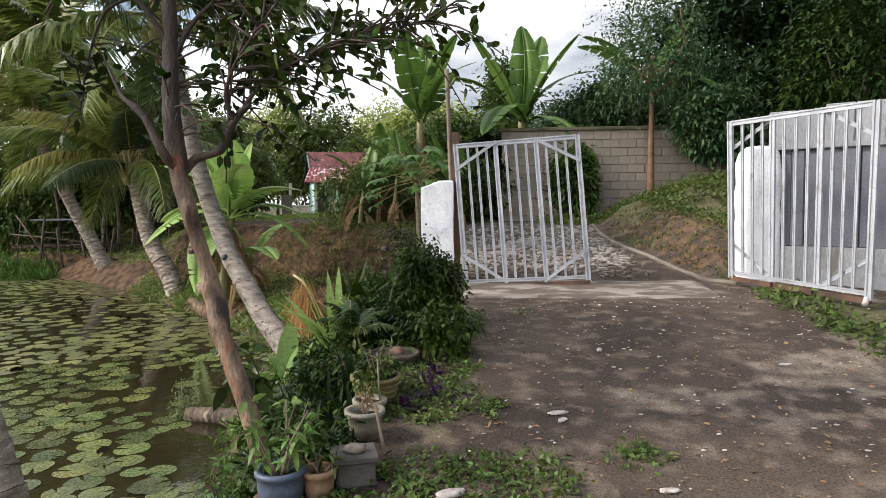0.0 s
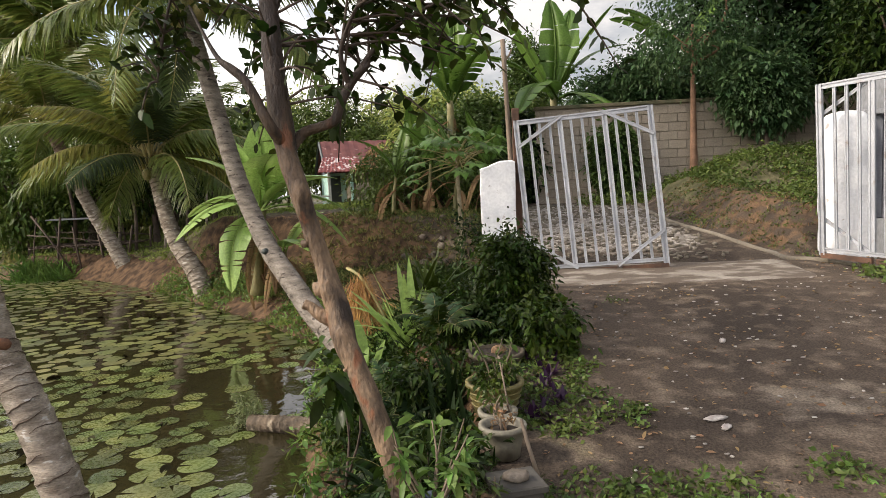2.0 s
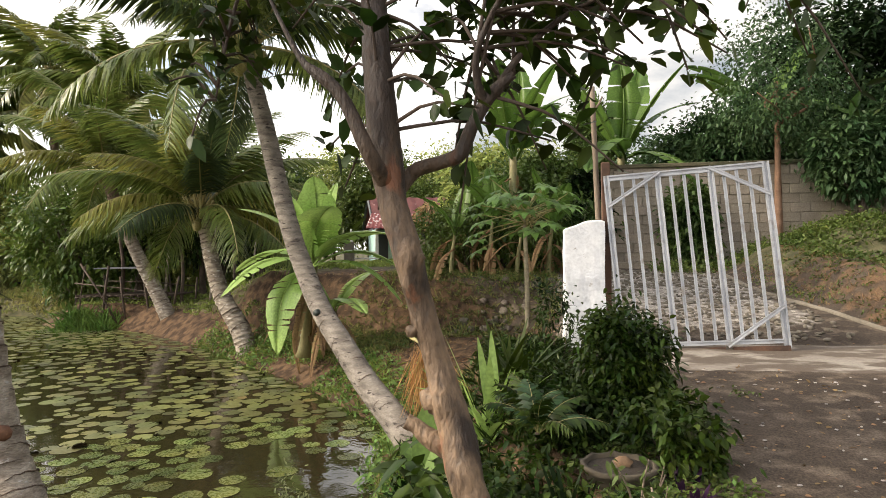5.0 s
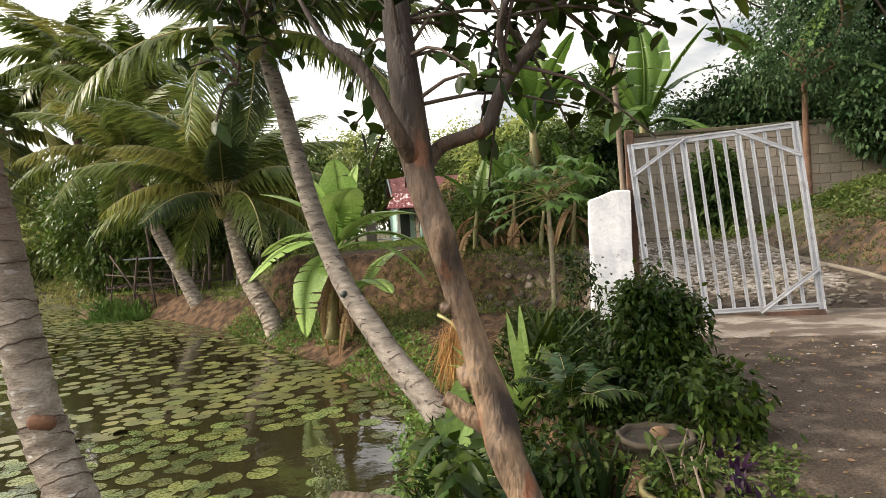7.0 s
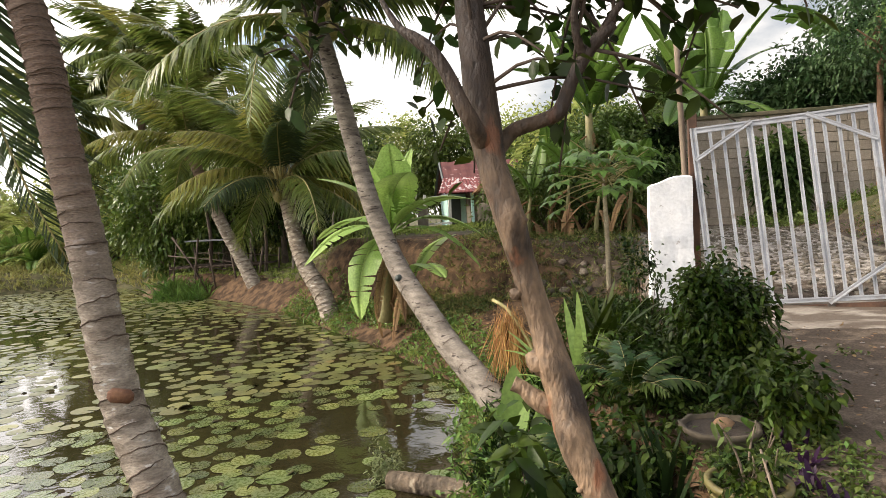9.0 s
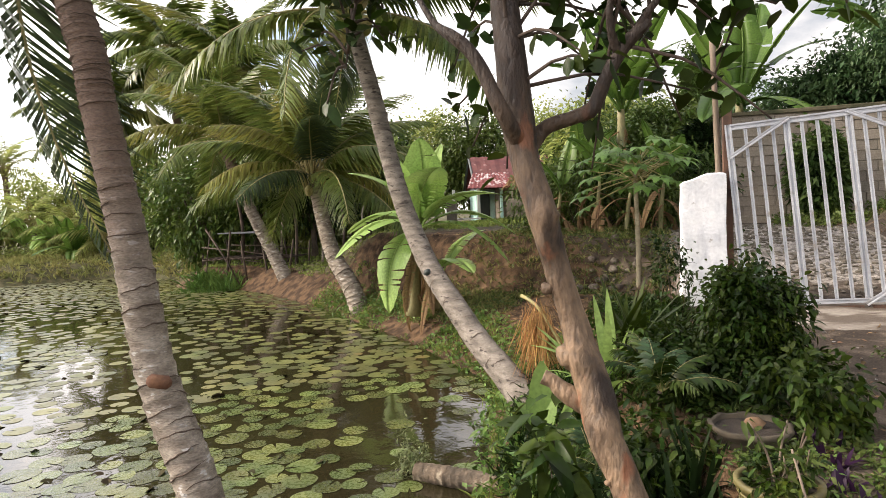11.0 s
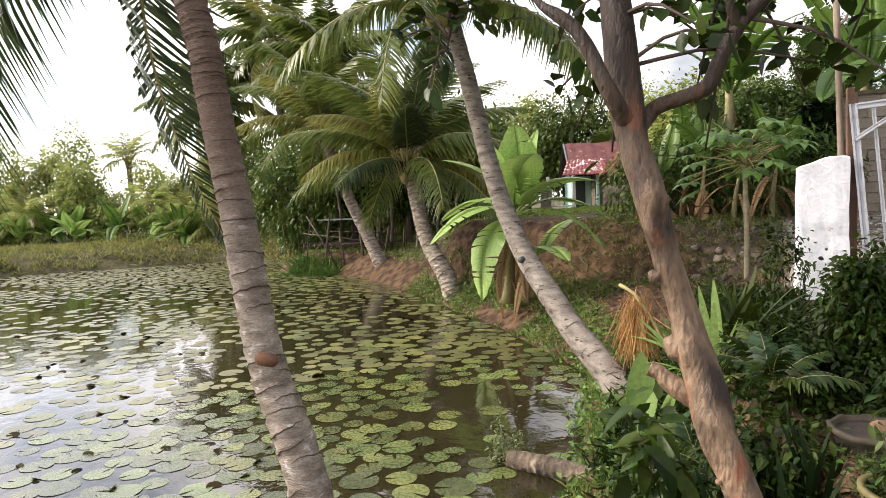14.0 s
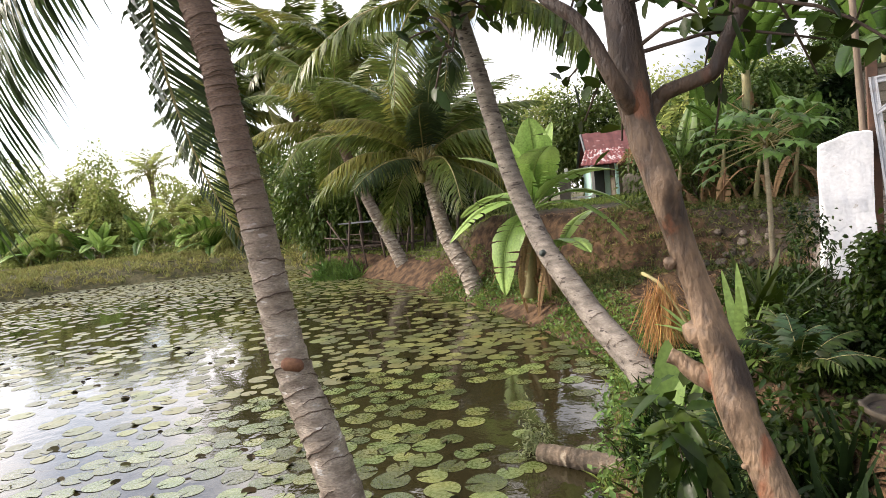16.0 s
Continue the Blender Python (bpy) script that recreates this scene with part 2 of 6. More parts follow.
# dark boards, and solid fills painted as the unlit inside of openings
M_DARK = mat("unlit_opening_and_board", (0.02, 0.03, 0.025), (0.035, 0.045, 0.04), 2, 20, 0.5, 0.1, 0.003)
M_WOOD = mat("weathered_wood", (0.12, 0.088, 0.06), (0.22, 0.17, 0.125), 4, 50, 0.9, 0.5, 0.006, stretch=(1, 1, 0.3))
M_OLIVE = mat("olive_glazed_clay", (0.12, 0.10, 0.033), (0.185, 0.152, 0.055), 4, 40, 0.55, 0.2, 0.004)
M_CLAY = mat("tan_clay", (0.20, 0.115, 0.06), (0.28, 0.175, 0.10), 4, 40, 0.85, 0.3, 0.005, spots=(0.12, 0.095, 0.07), spot_scale=5)
# weathered tan, darkened to hold the shade round the flared pot
M_TAN = mat("weathered_tan_cement", (0.055, 0.043, 0.028), (0.115, 0.09, 0.06), 4, 40, 0.9, 0.4, 0.005, spots=(0.05, 0.045, 0.03), spot_scale=6)
M_STUB = mat("cut_petiole", (0.13, 0.055, 0.032), (0.22, 0.11, 0.06), 12, 60, 0.9, 0.6, 0.01)
M_TRUNK_BROWN = mat("brown_pole_bark", (0.13, 0.07, 0.04), (0.23, 0.13, 0.08), 5, 50, 0.9, 0.5, 0.01)
M_PLASTIC = mat("aged_white_plastic", (0.16, 0.145, 0.108), (0.25, 0.225, 0.17), 5, 50, 0.6, 0.2, 0.003, spots=(0.13, 0.11, 0.08), spot_scale=6)
M_BLUE = mat("blue_grey_plastic", (0.055, 0.08, 0.12), (0.085, 0.11, 0.15), 4, 40, 0.5, 0.2, 0.003)
M_CEMENT = mat("dark_cement", (0.045, 0.040, 0.034), (0.09, 0.082, 0.07), 5, 45, 0.95, 0.4, 0.006)
M_SOIL = mat("potting_soil", (0.022, 0.016, 0.011), (0.048, 0.034, 0.023), 10, 60, 1.0, 0.7, 0.01)
M_LITTER = mat("paper_litter", (0.30, 0.26, 0.22), (0.50, 0.46, 0.42), 10, 40, 0.8, 0.1, 0.002, island=0.4)


# ---- mesh helpers ----
class Mesh:
    """Collects vertices and faces of one mesh."""
    def __init__(self):
        self.v, self.f, self.n = [], [], 0

    def add(self, v, f):
        v = np.asarray(v, float).reshape(-1, 3)
        self.v.append(v)
        self.f.extend([tuple(int(i) + self.n for i in q) for q in f])
        self.n += len(v)
        return self

    def quads(self, v, f):
        """Many faces of one size, as an array."""
        self.v.append(v)
        self.f.extend(map(tuple, (f + self.n).tolist()))
        self.n += len(v)
        return self

    def data(self, name, material, smooth=True):
        me = bpy.data.meshes.new(name)
        me.from_pydata(np.concatenate(self.v).tolist() if self.v else [], [], self.f)
        me.materials.append(material)
        if smooth:
            me.polygons.foreach_set("use_smooth", [True] * len(me.polygons))
        me.update()
        return me


def part(name, shape, material, parent=None, label="", smooth=True, at=None):
    """One mesh object, under a thing or a part, or at top level."""
    data = shape if isinstance(shape, bpy.types.Mesh) else shape.data(name, material, smooth)
    ob = new(name, data)
    if parent is not None:
        ob.parent = parent
    if at is not None:
        ob.matrix_basis = at
    if label:
        ob["label"] = label
    return ob


def thing(name, place, label, category, group="", kind=""):
    ob = new(name)
    ob.matrix_basis = place if isinstance(place, Matrix) else Matrix.Translation(place)
    ob.empty_display_size = 0.2
    return tagged(ob, label, category, group, kind)


def tube(points, radii, n=10, wob=0.0, cap=True, seed=0):
    """A tapered tube along points."""
    rng = np.random.default_rng(seed)
    P = np.asarray(points, float)
    R = np.broadcast_to(np.asarray(radii, float), (len(P),))
    T = np.gradient(P, axis=0)
    T /= np.linalg.norm(T, axis=1)[:, None] + 1e-9
    ref = np.eye(3)[np.argmin(np.abs(T).max(0) + [0.05, 0.0, 0.1])]
    V = []
    for p, t, r in zip(P, T, R):
        a = np.cross(t, ref); a /= np.linalg.norm(a)
        b = np.cross(a, t)
        ang = np.arange(n) * 2 * np.pi / n
        rr = r * (1 + wob * rng.uniform(-1, 1, n))
        V.append(p + (np.cos(ang) * rr)[:, None] * a + (np.sin(ang) * rr)[:, None] * b)
    V = np.concatenate(V)
    F = []
    for i in range(len(P) - 1):
        for j in range(n):
            k = (j + 1) % n
            F.append((i * n + j, i * n + k, (i + 1) * n + k, (i + 1) * n + j))
    if cap:
        F.append(tuple(range(n - 1, -1, -1)))
        F.append(tuple((len(P) - 1) * n + j for j in range(n)))
    return V, F


def spline(pts, k):
    """k points on a smooth curve through pts."""
    P = np.asarray(pts, float)
    P = np.vstack([2 * P[0] - P[1], P, 2 * P[-1] - P[-2]])
    out_pts = []
    for u in np.linspace(0, len(P) - 3 - 1e-6, k):
        i = int(u); t = u - i
        a, b, c, d = P[i:i + 4]
        out_pts.append(0.5 * (2 * b + (c - a) * t + (2 * a - 5 * b + 4 * c - d) * t * t + (3 * b - a - 3 * c + d) * t ** 3))
    return np.array(out_pts)


def block(lo, hi, bevel=0.0):
    """A box with chamfered edges, from corner to corner."""
    bm = bmesh.new()
    bmesh.ops.create_cube(bm, size=1)
    for v in bm.verts:
        v.co = Vector([(a + b) / 2 + c * (b - a) for a, b, c in zip(lo, hi, v.co)])
    if bevel:
        bmesh.ops.bevel(bm, geom=bm.edges[:], offset=bevel, segments=1, affect="EDGES")
    bm.verts.index_update()
    V, F = [v.co[:] for v in bm.verts], [[v.index for v in f.verts] for f in bm.faces]
    bm.free()
    return np.array(V), F


def moved(vf, m):
    V, F = vf
    A = np.array(m)
    return V @ A[:3, :3].T + A[:3, 3], F


def unit(a):
    return a / (np.linalg.norm(a, axis=-1, keepdims=True) + 1e-9)


def leaves(P, D, L, W, rng, fold=0.25, droop=0.3, fine=True):
    """Leaves at P, growing along D, L long and W wide, folded on the midrib and drooping."""
    n = len(P)
    D = unit(np.asarray(D, float))
    L = np.broadcast_to(np.asarray(L, float), (n,))[:, None]
    W = np.broadcast_to(np.asarray(W, float), (n,))[:, None]
    side = unit(np.cross(D, np.array([0, 0, 1.0]) + rng.normal(0, 0.45, (n, 3))))
    up = np.cross(side, D)
    down = np.array([0, 0, -1.0]) * droop * L
    mesh = Mesh()
    if fine:
        def row(t, w):
            mid = P + D * L * t + down * t * t
            lift = up * W * w * fold
            return mid + side * W * w + lift, mid, mid - side * W * w + lift
        l1, m1, r1 = row(0.3, 0.46)
        l2, m2, r2 = row(0.68, 0.38)
        V = np.stack([P, l1, m1, r1, l2, m2, r2, P + D * L + down], 1).reshape(-1, 3)
        base = np.arange(n)[:, None] * 8
        tri = np.concatenate([base + np.array(q) for q in ((0, 2, 1), (0, 3, 2), (4, 5, 7), (5, 6, 7))])
        quad = np.concatenate([base + np.array(q) for q in ((1, 2, 5, 4), (2, 3, 6, 5))])
        mesh.quads(V, tri)
        mesh.f.extend(map(tuple, quad.tolist()))
    else:
        mid = P + D * L * 0.45 + down * 0.25
        V = np.stack([P, mid + side * W * 0.5 + up * W * fold * 0.5, P + D * L + down, mid - side * W * 0.5 + up * W * fold * 0.5], 1).reshape(-1, 3)
        base = np.arange(n)[:, None] * 4
        mesh.quads(V, np.concatenate([base + np.array([0, 1, 2]), base + np.array([0, 2, 3])]))
    return mesh


def cloud_points(rng, centre, radius, clumps, per, clump=0.28, hollow=0.35):
    """Points in clumps that fill an uneven ellipsoid, and the ways out from its middle."""
    c, r = np.asarray(centre, float), np.asarray(radius, float)
    d = unit(rng.normal(0, 1, (clumps, 3)))
    k = rng.uniform(hollow, 1.0, clumps) ** 0.6
    C = d * k[:, None]
    P = (C[:, None] + rng.normal(0, clump, (clumps, per, 3)) * rng.uniform(0.5, 1.2, (clumps, 1, 1))).reshape(-1, 3)
    O = unit(P + rng.normal(0, 0.5, P.shape))
    return c + P * r, O, c + C * r


# ---- ground and pond ----
WATER = -0.55
SHORE = np.array([(-1.62, 4.45), (-1.68, 4.05), (-1.95, 3.6), (-2.6, 3.35), (-3.4, 3.3), (-4.5, 3.0), (-9, 2.3), (-20, -1), (-34, -4), (-35, 6), (-28.6, 14.5), (-27.4, 19.0), (-24.8, 21.6),
                  (-22.5, 24.2), (-18.9, 23.6), (-16.6, 21.2), (-15.6, 19.8), (-13.7, 20.0), (-11.9, 19.0), (-8.8, 16.3), (-6.7, 14.1),
                  (-5.1, 12.5), (-3.9, 11.0), (-2.75, 9.6), (-2.6, 8.2), (-2.4, 7.1), (-2.25, 6.2), (-1.95, 5.3)])


def outline_distance(line, x, y):
    """Metres from a closed line; negative inside."""
    d = np.full(x.shape, 1e9)
    inside = np.zeros(x.shape, bool)
    for (ax, ay), (bx, by) in zip(line, np.roll(line, -1, 0)):
        ux, uy = bx - ax, by - ay
        t = np.clip(((x - ax) * ux + (y - ay) * uy) / (ux * ux + uy * uy), 0, 1)
        d = np.minimum(d, np.hypot(x - ax - t * ux, y - ay - t * uy))
        cross = ((ay > y) != (by > y)) & (x < (bx - ax) * (y - ay) / (by - ay + 1e-12) + ax)
        inside ^= cross
    return np.where(inside, -d, d)


def shore_distance(x, y):
    """Metres from the water's edge; negative in the pond."""
    return outline_distance(SHORE, x, y)


RIM = np.array([(-0.30, 9.1), (-0.42, 11.5), (-0.55, 12.9), (-2.35, 13.75), (-4.57, 14.75), (-7.2, 16.4), (-10, 19.6), (-14, 23), (-14, 70), (70, 70), (70, 9.1)])


def smooth(a, b, v):
    t = np.clip((v - a) / (b - a), 0, 1)
    return t * t * (3 - 2 * t)


def waves(x, y, s, seed=0):
    """Cheap smooth relief."""
    r = np.random.default_rng(seed)
    z = 0 * x
    for k in range(7):
        a, f, p = r.uniform(0, 6.28), s * 1.55 ** k, r.uniform(0, 6.28)
        z = z + np.sin((x * np.cos(a) + y * np.sin(a)) * f + p + 1.3 * np.sin((x * np.sin(a) - y * np.cos(a)) * f * 0.7 + p)) / 1.45 ** k
    return z / 3


def height(x, y):
    x, y = np.asarray(x, float), np.asarray(y, float)
    d = shore_distance(x, y)
    land = -0.03 + 0.0866 * np.clip(y, 0.3, 14.5)
    land = land - 0.055 * smooth(6.8, 8.2, y) * smooth(10.5, 9.2, y)
    land = land + 0.10 * smooth(14.5, 18, y) * smooth(-9, -4, x)
    left = smooth(-7.0, -11.0, x) * smooth(10, 16, y)
    land = land * (1 - left) + left * (0.15 + 0.35 * smooth(1, 8, d))
    far = smooth(-15, -19, x) * smooth(-2, 10, y)
    land = land * (1 - far) - 0.25 * far
    near = np.interp(d, [-3, -0.5, 0, 0.25, 0.95, 1.35], [-1.3, -0.9, WATER, -0.36, 0.06, 1.2])
    low = np.interp(d, [-3, -0.5, 0, 0.3, 1.0, 2.3, 3.5], [-1.3, -0.9, WATER, -0.36, 0.02, 0.20, 0.30])
    up = smooth(0.75, -0.10, outline_distance(RIM, x, y) + 0.15 * waves(x, y, 1.6, 4)) * smooth(0.1, 0.7, d)
    bank = low + (np.maximum(land, low) - low) * np.maximum(up, smooth(-8, -13, x) * smooth(0.0, 0.8, d))
    w = smooth(8.6, 9.4, y)
    z = np.minimum(land, near) * (1 - w) + bank * w
    kerb_x = np.interp(y, [8.5, 9.6, 11.1, 12.6, 14.2], [3.45, 2.95, 2.65, 2.52, 2.6])
    mound = 0.50 * smooth(0.10, 0.95, x - kerb_x + 0.12 * waves(x, y, 2.4, 51)) * smooth(9.0, 9.6, y) * smooth(16.5, 14.0, y) * smooth(9.5, 7, x)
    z = z + mound * (1 + 0.25 * waves(x, y, 2.0, 5)) + 0.5 * smooth(3.2, 5, x) * smooth(12, 15, y)
    rough = 0.012 + 0.05 * smooth(0.2, -0.6, x + 0.3) * smooth(0, 0.6, d) + 0.06 * np.clip(mound, 0, 1)
    return z + rough * waves(x, y, 2.6, 1) + 0.4 * rough * waves(x, y, 9.0, 2)


def steps(*spans):
    """Coordinates with another spacing in each span."""
    v = [spans[0][0]]
    for a, b, s in spans:
        v += list(np.linspace(a, b, max(2, int(round((b - a) / s)) + 1))[1:])
    return np.array(v)


gx = steps((-900, -60, 140), (-60, -16, 1.6), (-16, -6, 0.3), (-6, 6, 0.09), (6, 14, 0.4), (14, 60, 4), (60, 900, 140))
gy = steps((-900, -30, 140), (-30, -3, 2), (-3, 15.5, 0.1), (15.5, 30, 0.4), (30, 80, 4), (80, 900, 140))
X, Y = np.meshgrid(gx, gy, indexing="ij")
Z = height(X, Y)
nx, ny = X.shape
I = np.arange(nx * ny).reshape(nx, ny)
ground_faces = np.stack([I[:-1, :-1], I[1:, :-1], I[1:, 1:], I[:-1, 1:]], -1).reshape(-1, 4)
g = Mesh().quads(np.stack([X, Y, Z], -1).reshape(-1, 3), ground_faces)


def ground_material():
    """Packed earth, grass, bare bank and pale gravel, mixed by the ground's own masks and noise; sun streaks painted
    pale.
    """
    m = bpy.data.materials.new("earth_ground")
    m.use_nodes = True
    n, l = m.node_tree.nodes, m.node_tree.links
    bsdf = n["Principled BSDF"]
    tc = n.new("ShaderNodeTexCoord")

    def tex(sc, det=6.0, dist=0.0):
        t = n.new("ShaderNodeTexNoise")
        t.inputs["Scale"].default_value, t.inputs["Detail"].default_value, t.inputs["Distortion"].default_value = sc, det, dist
        l.new(tc.outputs["Object"], t.inputs["Vector"])
        return t.outputs["Fac"]

    def ranged(v, a, b, lo=0.0, hi=1.0):
        r = n.new("ShaderNodeMapRange")
        for k, x in (("From Min", a), ("From Max", b), ("To Min", lo), ("To Max", hi)):
            r.inputs[k].default_value = x
        l.new(v, r.inputs["Value"])
        return r.outputs["Result"]

    def mixc(f, a, b, how="MIX"):
        x = n.new("ShaderNodeMix")
        x.data_type, x.blend_type = "RGBA", how
        for k, v in (("Factor", f), ("A", a), ("B", b)):
            if isinstance(v, (tuple, float, int)):
                x.inputs[k].default_value = (*v, 1) if isinstance(v, tuple) else v
            else:
                l.new(v, x.inputs[k])
        return x.outputs["Result"]

    def math_node(op, a, b):
        x = n.new("ShaderNodeMath")
        x.operation = op
        for i, v in enumerate((a, b)):
            if isinstance(v, float):
                x.inputs[i].default_value = v
            else:
                l.new(v, x.inputs[i])
        return x.outputs[0]

    big, mid, fine = tex(0.9, 6, 0.6), tex(5, 8), tex(70, 6)
    earth = mixc(ranged(big, 0.40, 0.62), (0.052, 0.039, 0.029), (0.084, 0.063, 0.046))
    earth = mixc(ranged(mid, 0.5, 0.72), earth, (0.175, 0.135, 0.098))
    attr = n.new("ShaderNodeAttribute")
    attr.attribute_name = "cover"
    split = n.new("ShaderNodeSeparateColor")
    l.new(attr.outputs["Color"], split.inputs["Color"])
    noisy = ranged(mid, 0.3, 0.7, -0.28, 0.28)

    def mask(ch):
        return ranged(math_node("ADD", split.outputs[ch], noisy), 0.38, 0.62)

    bank = mixc(ranged(mid, 0.38, 0.62), (0.040, 0.024, 0.014), (0.135, 0.082, 0.046))
    grass = mixc(ranged(mid, 0.4, 0.62), (0.06, 0.06, 0.028), (0.12, 0.105, 0.055))
    stones = n.new("ShaderNodeTexVoronoi")
    stones.inputs["Scale"].default_value = 22
    l.new(tc.outputs["Object"], stones.inputs["Vector"])
    gravel = mixc(ranged(stones.outputs["Color"], 0.2, 0.9), (0.14, 0.12, 0.10), (0.40, 0.36, 0.31))
    # alpha mask: sun streaks and pale sand, both painted into the earth colour
    sun_sand_mask = ranged(math_node("ADD", attr.outputs["Alpha"], noisy), 0.25, 0.95)
    earth = mixc(sun_sand_mask, earth, (0.27, 0.22, 0.165))
    col = mixc(mask("Green"), earth, bank)
    col = mixc(mask("Blue"), col, gravel)
    col = mixc(mask("Red"), col, grass)
    shade = ranged(fine, 0.28, 0.72, 0.55, 1.45)
    comb = n.new("ShaderNodeCombineColor")
    for k in ("Red", "Green", "Blue"):
        l.new(shade, comb.inputs[k])
    col = mixc(1.0, col, comb.outputs["Color"], "MULTIPLY")
    l.new(col, bsdf.inputs["Base Color"])
    bsdf.inputs["Roughness"].default_value = 0.95
    bsdf.inputs["Specular IOR Level"].default_value = 0.2
    b = n.new("ShaderNodeBump")
    b.inputs["Strength"].default_value, b.inputs["Distance"].default_value = 0.7, 0.02
    l.new(math_node("ADD", fine, mid), b.inputs["Height"])
    l.new(b.outputs["Normal"], bsdf.inputs["Normal"])
    return m


def ground_cover(x, y):
    """Grass, bare bank, gravel, and sun streaks with pale sand, from 0 to 1 each."""
    d = shore_distance(x, y)
    grass = np.maximum.reduce([smooth(0.25, 0.0, np.abs(x + 0.15) - 0.35 + 0 * y) * smooth(9, 7, y) * smooth(2.2, 3, y) * 0.2,
                               smooth(-7.5, -10, x) * smooth(0.8, 2.0, d), smooth(3.3, 4.2, x) * smooth(9, 7, y) * 0.7,
                               smooth(15, 18, y) * 0.9 * smooth(0.5, 1.5, d), smooth(2.7, 3.2, x) * smooth(11.5, 13, y) * 0.8, smooth(-14, -20, x)])
    bank = np.maximum.reduce([smooth(0.1, -0.5, x + 0.4) * smooth(3.4, 2.6, d), smooth(2.7, 3.1, x) * smooth(8.8, 9.6, y) * 0.5])
    gravel = smooth(8.9, 10.2, y) * smooth(2.7, 2.3, x) * smooth(-0.2, 0.2, x + 0.6) * 0.75 * smooth(17, 14, y)
    # sun patches painted as pale streaks at the right front; pale sand elsewhere
    sun_and_sand = smooth(-0.1, 0.55, waves(x * 0.55 + y * 0.35, y * 1.6 - x * 0.5, 2.0, 44)) * smooth(0.5, 1.6, x) * smooth(5.6, 4.2, y)
    sun_and_sand = np.maximum(sun_and_sand, 0.6 * smooth(0.2, 0.7, waves(x, y, 1.3, 46)) * smooth(0.2, 0.8, x) * smooth(9, 8, y))
    return np.stack([grass, bank, gravel, sun_and_sand], -1)


ground = tagged(part("ground", g, ground_material()), "packed brown earth drive sloping between pond bank and gate", "ground", kind="structure")
layer = ground.data.color_attributes.new("cover", "FLOAT_COLOR", "POINT")
layer.data.foreach_set("color", ground_cover(X, Y).reshape(-1))


def water_material():
    m = bpy.data.materials.new("pond_water")
    m.use_nodes = True
    n, l = m.node_tree.nodes, m.node_tree.links
    bsdf = n["Principled BSDF"]
    bsdf.inputs["Base Color"].default_value = (0.024, 0.020, 0.009, 1)
    bsdf.inputs["Roughness"].default_value = 0.03
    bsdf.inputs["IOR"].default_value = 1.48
    tc, t, b = n.new("ShaderNodeTexCoord"), n.new("ShaderNodeTexNoise"), n.new("ShaderNodeBump")
    t.inputs["Scale"].default_value, t.inputs["Detail"].default_value = 5.0, 3
    b.inputs["Strength"].default_value, b.inputs["Distance"].default_value = 0.19, 0.02
    l.new(tc.outputs["Object"], t.inputs["Vector"])
    l.new(t.outputs["Fac"], b.inputs["Height"])
    l.new(b.outputs["Normal"], bsdf.inputs["Normal"])
    return m


wx, wy = np.meshgrid(np.linspace(-36, -1, 36), np.linspace(-5, 25, 31), indexing="ij")
J = np.arange(wx.size).reshape(wx.shape)
water = Mesh().quads(np.stack([wx, wy, 0 * wx + WATER], -1).reshape(-1, 3), np.stack([J[:-1, :-1], J[1:, :-1], J[1:, 1:], J[:-1, 1:]], -1).reshape(-1, 4))
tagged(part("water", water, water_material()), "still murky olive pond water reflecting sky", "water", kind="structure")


def zg(x, y):
    return float(height(np.array([x]), np.array([y]))[0])

# ---- things ----


